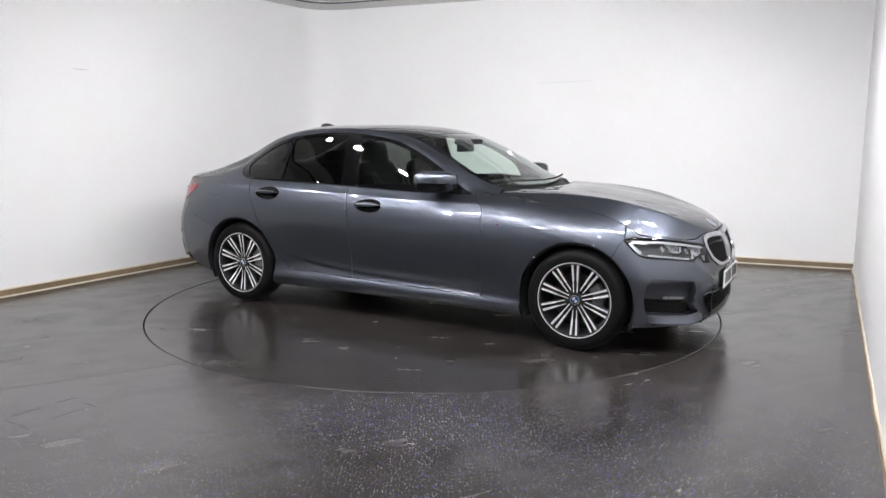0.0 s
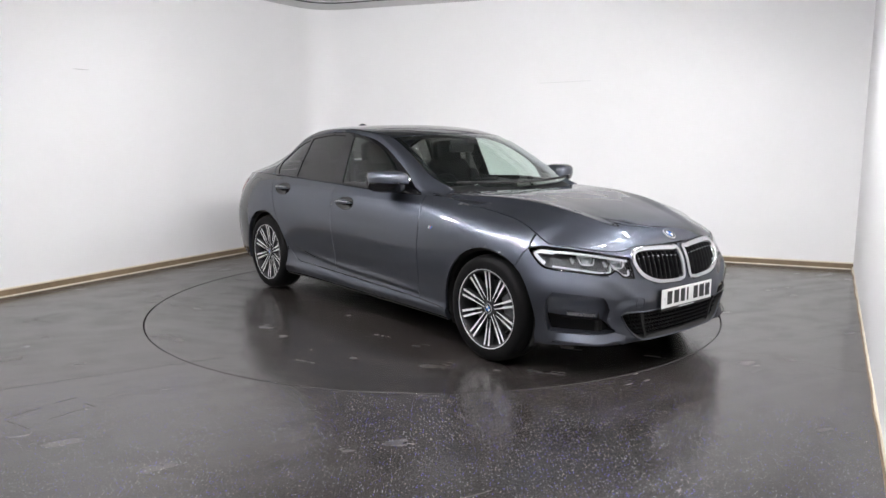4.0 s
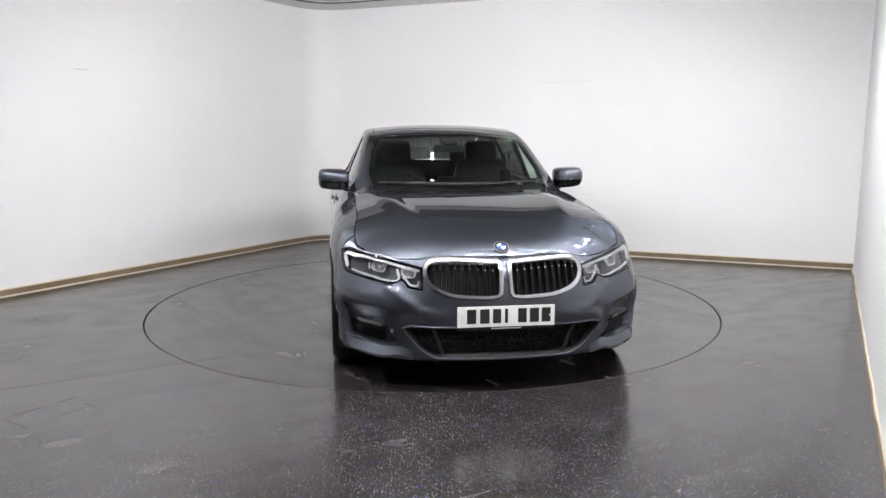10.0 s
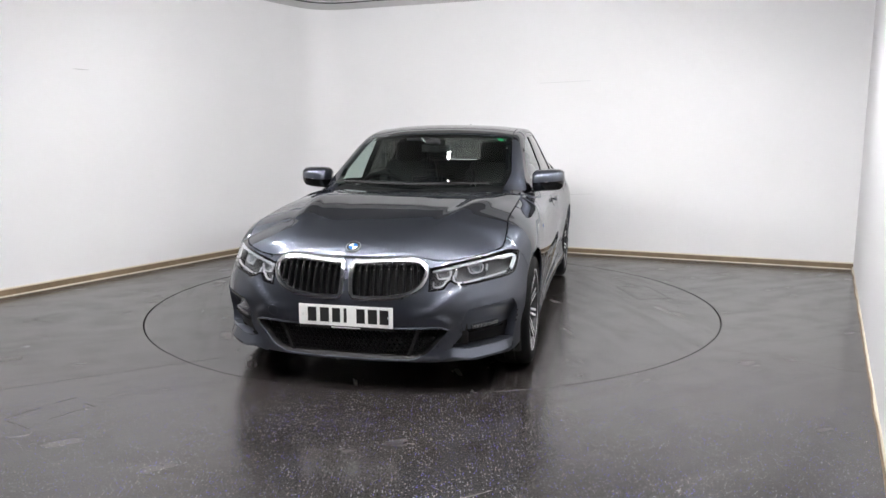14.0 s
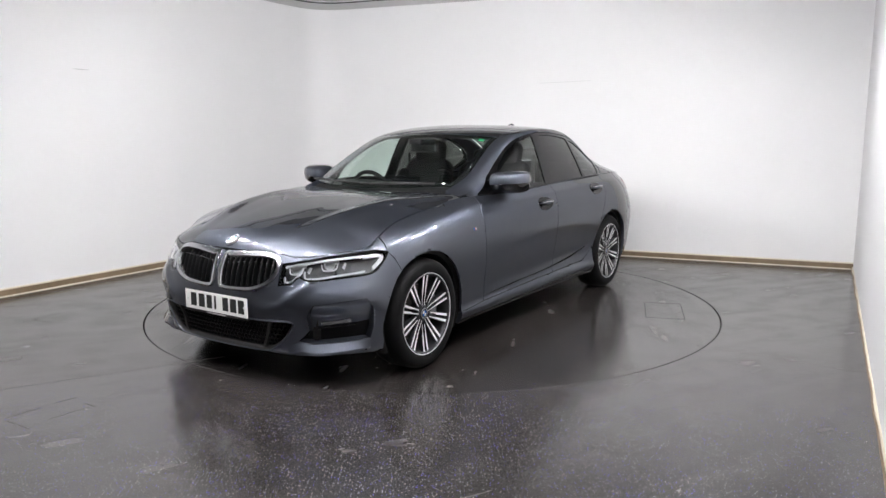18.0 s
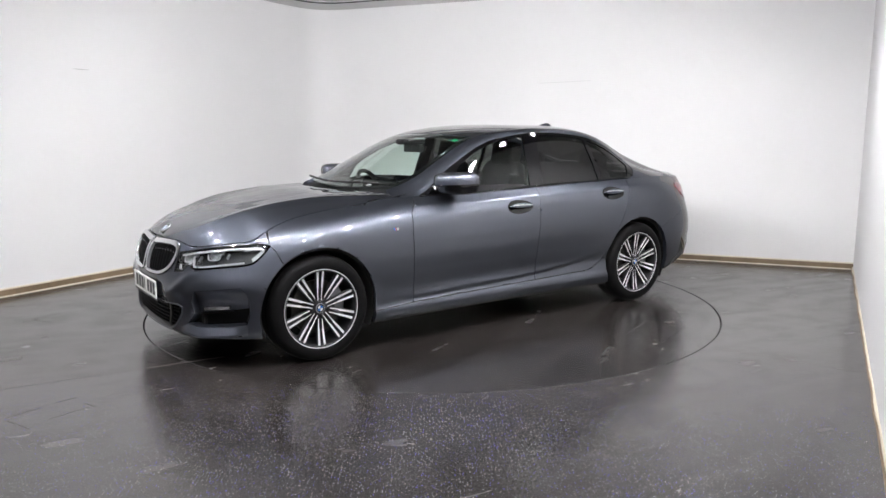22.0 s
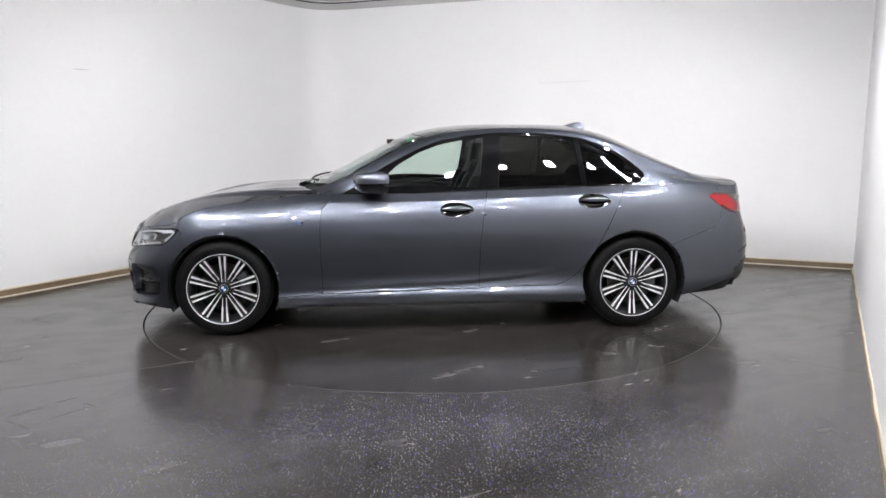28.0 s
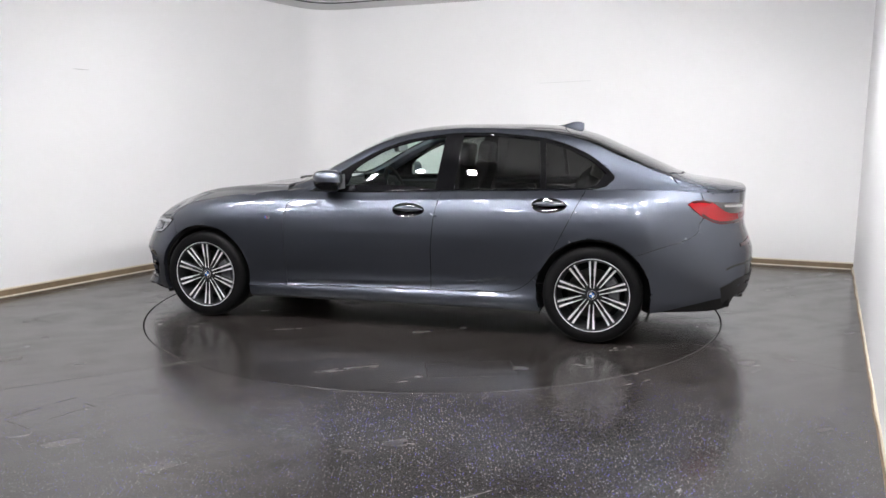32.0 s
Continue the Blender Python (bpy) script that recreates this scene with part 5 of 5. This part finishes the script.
# ---- the car: sides, tail and glass fittings ----
def build_sides():
    for s in (1, -1):
        tag = (lambda pt: (pt[0] * s, pt[1]))
        for hx, hz in ((-0.168, 0.850), (-1.132, 0.905)):
            d = new("door_handle", None)
            d.parent = car
            d["label"] = "body-coloured pull handle in a dark recess"
            pc = p_of_x(hx)
            def oval(f, h):
                return [on_skin(s * (pc + 0.112 * f * math.cos(a)), hz + 0.046 * f * math.sin(a) * (1 - 0.15 * math.cos(a)), h)[0] for a in [2 * math.pi * k / 36 for k in range(36)]]
            bm = bmesh.new()
            rows = [[bm.verts.new(v) for v in oval(f, h)] for f, h in ((1.05, -0.002), (1.03, 0.0025), (0.98, 0.003), (0.92, 0.001), (0.6, 0.0012), (0.25, 0.0012))]
            for a, b in zip(rows, rows[1:]):
                for i in range(36):
                    bm.faces.new((a[i], a[(i + 1) % 36], b[(i + 1) % 36], b[i]))
            bm.faces.new(rows[-1])
            bmesh.ops.recalc_face_normals(bm, faces=bm.faces)
            part("recess", bm, M_GLOSSBLACK, d)
            bm = bmesh.new()
            rows = []
            for i in range(17):
                t = -1 + i / 8
                hh = 0.017 * max(0.12, 1 - abs(t) ** 2.6)
                up = 0.004 + 0.024 * math.sqrt(max(0.0, 1 - t * t))
                rows.append([bm.verts.new(on_skin(s * (pc + t * 0.108), hz + 0.004 + hh * math.cos(a), up + 0.008 * math.sin(a))[0]) for a in [2 * math.pi * k / 10 for k in range(10)]])
            for a, b in zip(rows, rows[1:]):
                for i in range(10):
                    bm.faces.new((a[i], a[(i + 1) % 10], b[(i + 1) % 10], b[i]))
            bmesh.ops.recalc_face_normals(bm, faces=bm.faces)
            part("grip", bm, M_PAINT, d)
            part("grip_strip", tube([on_skin(s * (pc + t * 0.098), hz + 0.005, 0.0125 + 0.024 * math.sqrt(max(0, 1 - t * t)))[0] for t in [-1 + i / 8 for i in range(17)]], 0.0025, 6), M_SILVER, d)
        # fender badge
        c, n = on_skin(s * p_of_x(0.895), 0.771, 0.0015)
        b = new("fender_badge", None)
        b.parent = car
        for k, (mt, w) in enumerate(((M_BLUE, 0.004), (M_BLUE, 0.004), (M_REDTRIM, 0.004), (M_CHROME, 0.015))):
            x0 = 0.895 + 0.014 - k * 0.005
            if mt is M_CHROME:
                x0 = 0.895 - 0.010
            bm = skin_bar([(s * p_of_x(x0 + 0.003), 0.779), (s * p_of_x(x0 - 0.003), 0.763)], w, 0.003, 0.003)
            part("badge_stripe", bm, mt, b)
        # lower door crease and skirt blade
        part("skirt_blade", skin_bar([(s * p_of_x(x), 0.186 + 0.008 * (1.0 - x) / 2) for x in np.linspace(1.05, -1.07, 24)], 0.010, 0.003, 0.02), M_BLACK, car)
        # belt strip under the windows
        bm = tube([cabin(float(x), s * 0.992) + Vector((0, s * 0.004, 0.002)) for x in np.linspace(0.62, -1.41, 30)], 0.006, 6)
        part("belt_moulding", bm, M_GLOSSBLACK, car)
        # door mirror
        mir = new("door_mirror", None)
        mir.parent = car
        mir["label"] = "grey and black door mirror on a short foot"
        prof = [(0.0, -0.012), (0.062, -0.006), (0.076, 0.015), (0.079, 0.06), (0.078, 0.13), (0.074, 0.180), (0.058, 0.205), (0.0, 0.213)]
        bm = bmesh.new()
        rows = []
        nn = 28
        for r, y in prof:
            row = []
            for k in range(nn):
                a = 2 * math.pi * k / nn
                cx, cz = math.cos(a), math.sin(a)
                sx = math.copysign(abs(cx) ** 0.6, cx)
                sz = math.copysign(abs(cz) ** 0.5, cz)
                t = y / 0.200
                row.append(bm.verts.new((0.405 + sx * r * (1.75 if cx > 0 else 0.95) * (1.0 - 0.25 * max(0, -cz)) - 0.050 * t * t, s * (0.785 + y), 1.037 + sz * r * 0.98 + 0.006 * t)))
            rows.append(row)
        for a, b in zip(rows, rows[1:]):
            for i in range(nn):
                f = bm.faces.new((a[i], a[(i + 1) % nn], b[(i + 1) % nn], b[i]))
        bmesh.ops.remove_doubles(bm, verts=bm.verts, dist=1e-4)
        bmesh.ops.recalc_face_normals(bm, faces=bm.faces)
        lowb = bm.copy()
        bmesh.ops.bisect_plane(bm, geom=bm.verts[:] + bm.edges[:] + bm.faces[:], plane_co=(0, s * 0.88, 1.032), plane_no=(0.0, s * -0.06, 1), clear_inner=True)
        bmesh.ops.bisect_plane(lowb, geom=lowb.verts[:] + lowb.edges[:] + lowb.faces[:], plane_co=(0, s * 0.88, 1.032), plane_no=(0.0, s * -0.06, 1), clear_outer=True)
        part("mirror_cap", bm, M_PAINT, mir)
        part("mirror_base", lowb, M_GLOSSBLACK, mir)
        part("mirror_glass", boxes((0.326, 0.332, min(s * 0.80, s * 0.935), max(s * 0.80, s * 0.935), 0.985, 1.085), bevel=0.002), M_LAMPSILVER, mir)
        part("mirror_foot", tube([(0.47, s * 0.755, 0.968), (0.455, s * 0.79, 0.972), (0.43, s * 0.85, 0.985)], 0.030, 10, flat=0.6), M_GLOSSBLACK, mir)
        part("mirror_strip", tube([(0.405 + 0.128, s * 0.83, 1.029), (0.405 + 0.122, s * 0.88, 1.032), (0.405 + 0.085, s * 0.95, 1.036), (0.385, s * 0.986, 1.038)], 0.0022, 6), M_SILVER, mir)
        # tail lamp
        tl = new("tail_lamp", None)
        tl.parent = car
        tl["label"] = "red L-shaped tail lamp with a dark insert"
        loop = TAILLIGHT
        bm = finish(cut_mesh(loop, [], (0.03, 0.02)), skin, 0.001, 0.02, 0.002)
        part("lens", bm if s > 0 else mirrored(bm), M_RED, tl)
        strip = skin_bar(smooth_loop([(p_of_x(-2.055), 0.934), (p_of_x(-2.12), 0.939), (p_of_x(-2.18), 0.933)], 0.02, False), 0.009, 0.0045, 0.004)
        part("light_bar", strip if s > 0 else mirrored(strip), M_REDDARK, tl)
        low = skin_bar(smooth_loop([(p_of_x(-2.105), 0.862), (p_of_x(-2.17), 0.826), (p_of_x(-2.25), 0.811), (p_rear(0.60), 0.821), (p_rear(0.42), 0.840)], 0.02, False), 0.014, 0.0042, 0.004)
        part("lens_edge", low if s > 0 else mirrored(low), M_REDDARK, tl, "dark red lower edge")
        dark = finish(cut_mesh(TAIL_INSERT, [], (0.03, 0.02)), skin, 0.0005, 0.01, 0.001)
        part("smoked_insert", dark if s > 0 else mirrored(dark), M_SMOKE, tl)
        bar = skin_bar(smooth_loop([(p_of_x(-2.275), 0.911), (p_rear(0.60), 0.907), (p_rear(0.46), 0.904)], 0.02, False), 0.015, 0.004, 0.004)
        part("reversing_light", bar if s > 0 else mirrored(bar), M_REVERSE, tl)
        # rear reflector, bumper crease, diffuser and tail pipe
        rf = skin_bar(smooth_loop([(p_of_x(-2.345), 0.662), (p_rear(0.58), 0.672), (p_rear(0.46), 0.682)], 0.02, False), 0.022, 0.005, 0.006)
        part("reflector", rf if s > 0 else mirrored(rf), M_REDDARK, car)
        vent = skin_bar(smooth_loop([(p_of_x(-2.25), 0.515), (p_of_x(-2.30), 0.535), (p_of_x(-2.37), 0.543), (p_rear(0.45), 0.545)], 0.02, False), 0.014, 0.003, 0.006)
        part("bumper_vent", vent if s > 0 else mirrored(vent), M_BLACK, car)
        diff = skin_bar(smooth_loop([(p_of_x(-2.24), 0.345), (p_of_x(-2.30), 0.372), (p_of_x(-2.36), 0.40), (p_rear(0.4), 0.40), (p_rear(0.02), 0.39)], 0.03, False), 0.11, 0.004, 0.006)
        part("diffuser", diff if s > 0 else mirrored(diff), M_BLACK, car)
        pipe = lathe([(0.030, 0.0), (0.043, 0.0), (0.045, 0.004), (0.045, 0.12), (0.034, 0.12), (0.034, 0.004)], 24)
        o = part("tail_pipe", pipe, M_CHROME, car)
        o.matrix_local = pose(-2.385, s * 0.50, 0.335, 0, 0, -90)
    # windscreen wipers
    for y0, y1 in ((0.52, -0.06), (-0.05, -0.58)):
        pts = []
        for i in range(12):
            t = i / 11
            y = y0 + (y1 - y0) * t
            x = 0.90 - 0.30 * y * y - 0.02
            pts.append(Vector((x, y, cabin(x, y / 1.35).z + 0.022)))
        part("wiper", tube(pts, 0.008, 6), M_BLACK, car, "black wiper blade")
    # fuel flap on the right
    loop = smooth_loop([(-p_of_x(-1.62), 0.965), (-p_of_x(-1.78), 0.960), (-p_of_x(-1.80), 0.885), (-p_of_x(-1.62), 0.878)], 0.02)
    part("fuel_flap", skin_strip([grown(loop, 0.002), grown(loop, -0.002)], [0.0006, 0.0006]), M_BLACK, car)
    # roof fin
    bm = bmesh.new()
    rows = []
    for i in range(9):
        t = i / 8
        x = -1.085 - 0.19 * t
        h = 0.052 * math.sin(min(1, t * 1.15) * math.pi / 2) ** 1.6 + 0.004
        if t > 0.9:
            h *= 0.9
        z0 = cabin(x, 0.0).z
        w = 0.030 * (0.35 + 0.65 * math.sin(math.pi * min(0.8, t * 0.8 + 0.1)))
        rows.append([bm.verts.new((x, w * math.cos(a) * (1 - 0.55 * max(0, math.sin(a))), z0 - 0.004 + h * max(0, math.sin(a)))) for a in [math.pi * k / 10 for k in range(11)]])
    for a, b in zip(rows, rows[1:]):
        for i in range(10):
            bm.faces.new((a[i], a[i + 1], b[i + 1], b[i]))
    bm.faces.new(rows[-1])
    bm.faces.new(rows[0])
    bmesh.ops.recalc_face_normals(bm, faces=bm.faces)
    sharpen(bm, 50)
    part("roof_fin", bm, M_PAINT, car, "grey shark-fin aerial")
    # washer jets, sticker, sensor
    bm = finish(cut_mesh([(0.118, 0.395), (0.118, 0.435), (0.155, 0.435), (0.155, 0.395)], [], (0.02, 0.02)), cabin, 0, 0, -0.002)
    part("sticker", bm, M_GREEN, car, "small green sticker")
    part("sensor_housing", boxes((0.10, 0.30, -0.055, 0.055, 1.285, 1.325), bevel=0.012), M_CABIN, car)


# ---- the car: cabin ----
def cushion(bm, sx, sy, sz, m, power=0.35, n=18):
    """A padded block: a superellipsoid."""
    r = bmesh.ops.create_uvsphere(bm, u_segments=n, v_segments=n // 2 + 2, radius=1.0)
    for v in r["verts"]:
        c = v.co
        for k, s in enumerate((sx, sy, sz)):
            c[k] = math.copysign(abs(c[k]) ** power, c[k]) * s / 2
        v.co = m @ c
    return r["verts"]


def build_cabin():
    part("cabin_floor", boxes((-1.75, 0.95, -0.76, 0.76, 0.30, 0.36)), M_CABIN, car, smooth=False)
    bm = bmesh.new()
    cushion(bm, 0.60, 1.42, 0.22, pose(0.66, 0, 0.885, 0, 6, 0), 0.4, 28)
    part("dashboard", bm, M_CABIN, car, "black dashboard")
    part("dash_trim", boxes((0.395, 0.415, -0.66, 0.66, 0.865, 0.885), bevel=0.004), M_SILVER, car, smooth=False)
    part("screen_display", boxes((0.42, 0.44, -0.12, 0.14, 0.945, 1.055), bevel=0.006), M_GLOSSBLACK, car, smooth=False)
    part("instrument_hood", boxes((0.44, 0.62, -0.52, -0.20, 0.94, 1.02), bevel=0.03), M_CABIN, car)
    part("centre_console", boxes((-0.35, 0.45, -0.13, 0.13, 0.36, 0.66), bevel=0.03), M_CABIN, car)
    part("parcel_shelf", boxes((-1.95, -1.38, -0.60, 0.60, 0.93, 0.965), bevel=0.01), M_CABIN, car)
    for s in (1, -1):
        for x0, x1 in ((-0.33, 0.66), (-1.30, -0.34)):
            b0, b1 = min(s * 0.70, s * 0.76), max(s * 0.70, s * 0.76)
            part("door_card", boxes((x0, x1, b0, b1, 0.36, 0.945), bevel=0.02), M_CABIN, car)
        seat = new("front_seat", None)
        seat.parent = car
        seat["label"] = "black leather sports seat with headrest"
        bm = bmesh.new()
        cushion(bm, 0.52, 0.50, 0.16, pose(-0.02, s * 0.37, 0.55, 0, -8, 0))
        part("cushion", bm, M_SEAT, seat)
        bm = bmesh.new()
        cushion(bm, 0.14, 0.46, 0.62, pose(-0.36, s * 0.37, 0.86, 0, -20, 0))
        for e in (1, -1):
            cushion(bm, 0.16, 0.09, 0.48, pose(-0.30, s * 0.37 + e * 0.20, 0.83, 0, -20, 0))
        part("backrest", bm, M_SEAT, seat)
        bm = bmesh.new()
        cushion(bm, 0.11, 0.27, 0.20, pose(-0.455, s * 0.37, 1.205, 0, -10, 0))
        part("headrest", bm, M_SEAT, seat)
        for e in (1, -1):
            part("headrest_post", tube([(-0.45, s * 0.37 + e * 0.06, 1.06), (-0.455, s * 0.37 + e * 0.06, 1.15)], 0.006, 8), M_SILVER, seat)
        part("belt", boxes((-0.47, -0.44, min(s * 0.605, s * 0.640), max(s * 0.605, s * 0.640), 0.5, 1.20)), M_BLACK, car, smooth=False)
    rear = new("rear_bench", None)
    rear.parent = car
    rear["label"] = "black leather rear bench with headrests"
    bm = bmesh.new()
    cushion(bm, 0.50, 1.24, 0.18, pose(-0.95, 0, 0.56, 0, -6, 0), 0.3, 24)
    part("cushion", bm, M_SEAT, rear)
    bm = bmesh.new()
    cushion(bm, 0.16, 1.24, 0.58, pose(-1.27, 0, 0.83, 0, -22, 0), 0.3, 24)
    part("backrest", bm, M_SEAT, rear)
    for y in (-0.38, 0.38):
        bm = bmesh.new()
        cushion(bm, 0.10, 0.26, 0.16, pose(-1.42, y, 1.13, 0, -12, 0))
        part("headrest", bm, M_SEAT, rear)
    wheel = new("steering_wheel", None)
    wheel.parent = car
    wheel.matrix_local = pose(0.34, -0.37, 0.905, 0, -68 + 90, 0)
    part("steering_rim", tube([(0, 0.183 * math.cos(a), 0.183 * math.sin(a)) for a in [2 * math.pi * k / 40 for k in range(40)]], 0.016, 10, True), M_SEAT, wheel, "black leather steering wheel rim")
    part("steering_boss", boxes((-0.03, 0.03, -0.075, 0.075, -0.07, 0.05), (-0.012, 0.012, -0.17, -0.07, -0.03, 0.012), (-0.012, 0.012, 0.07, 0.17, -0.03, 0.012), (-0.012, 0.012, -0.025, 0.025, -0.17, -0.06), bevel=0.008), M_CABIN, wheel)
    rv = new("rear_view_mirror", None)
    rv.parent = car
    part("mirror_shell", boxes((0.155, 0.19, -0.115, 0.115, 1.225, 1.285), bevel=0.012), M_CABIN, rv)
    part("mirror_face", boxes((0.150, 0.1545, -0.105, 0.105, 1.233, 1.278)), M_LAMPSILVER, rv, smooth=False)
    part("stalk", tube([(0.175, 0, 1.285), (0.20, 0, 1.33)], 0.01, 8), M_CABIN, rv)


build_wheels()
build_under()
build_front()
build_sides()
build_cabin()


# ---- scratches on the walls ----
def wall_scratch(name, a, b, s, length, z, tilt, material):
    d = (b - a).normalized()
    n = Vector((d.y, -d.x, 0))
    p = a + d * s + n * 0.0008
    q = p + d * length
    bm = bmesh.new()
    h = 0.004
    vs = [bm.verts.new((*(v + n * o).to_2d(), z + t + k)) for o in (0.0, 0.0012) for v, t in ((p, 0), (q, tilt)) for k in (0, h)]
    bmesh.ops.convex_hull(bm, input=vs)
    return part(name, bm, material, bpy.data.objects[("wall_left", "wall_back")[a is not LEFT_END]], smooth=False)


wall_scratch("scratch", LEFT_END, ARC[0], 7.82, 0.15, 1.94, 0.0, M_SCUFF)
wall_scratch("scratch", ARC[-1], RIGHT_CORNER, 2.44, 0.58, 1.93, 0.015, M_FAINT)
wall_scratch("scratch", ARC[-1], RIGHT_CORNER, 2.77, 0.30, 0.67, 0.015, M_FAINT)


# ---- movement ----
def motions():
    walk(TABLE, [(t, pose(0, 0, 0, 0, 0, a)) for t, a in TURN])
    walk(car, [(t, pose(0, 0, 0, 0, 0, a) @ pose(CAR_AT[0], CAR_AT[1], 0)) for t, a in TURN])


motions()
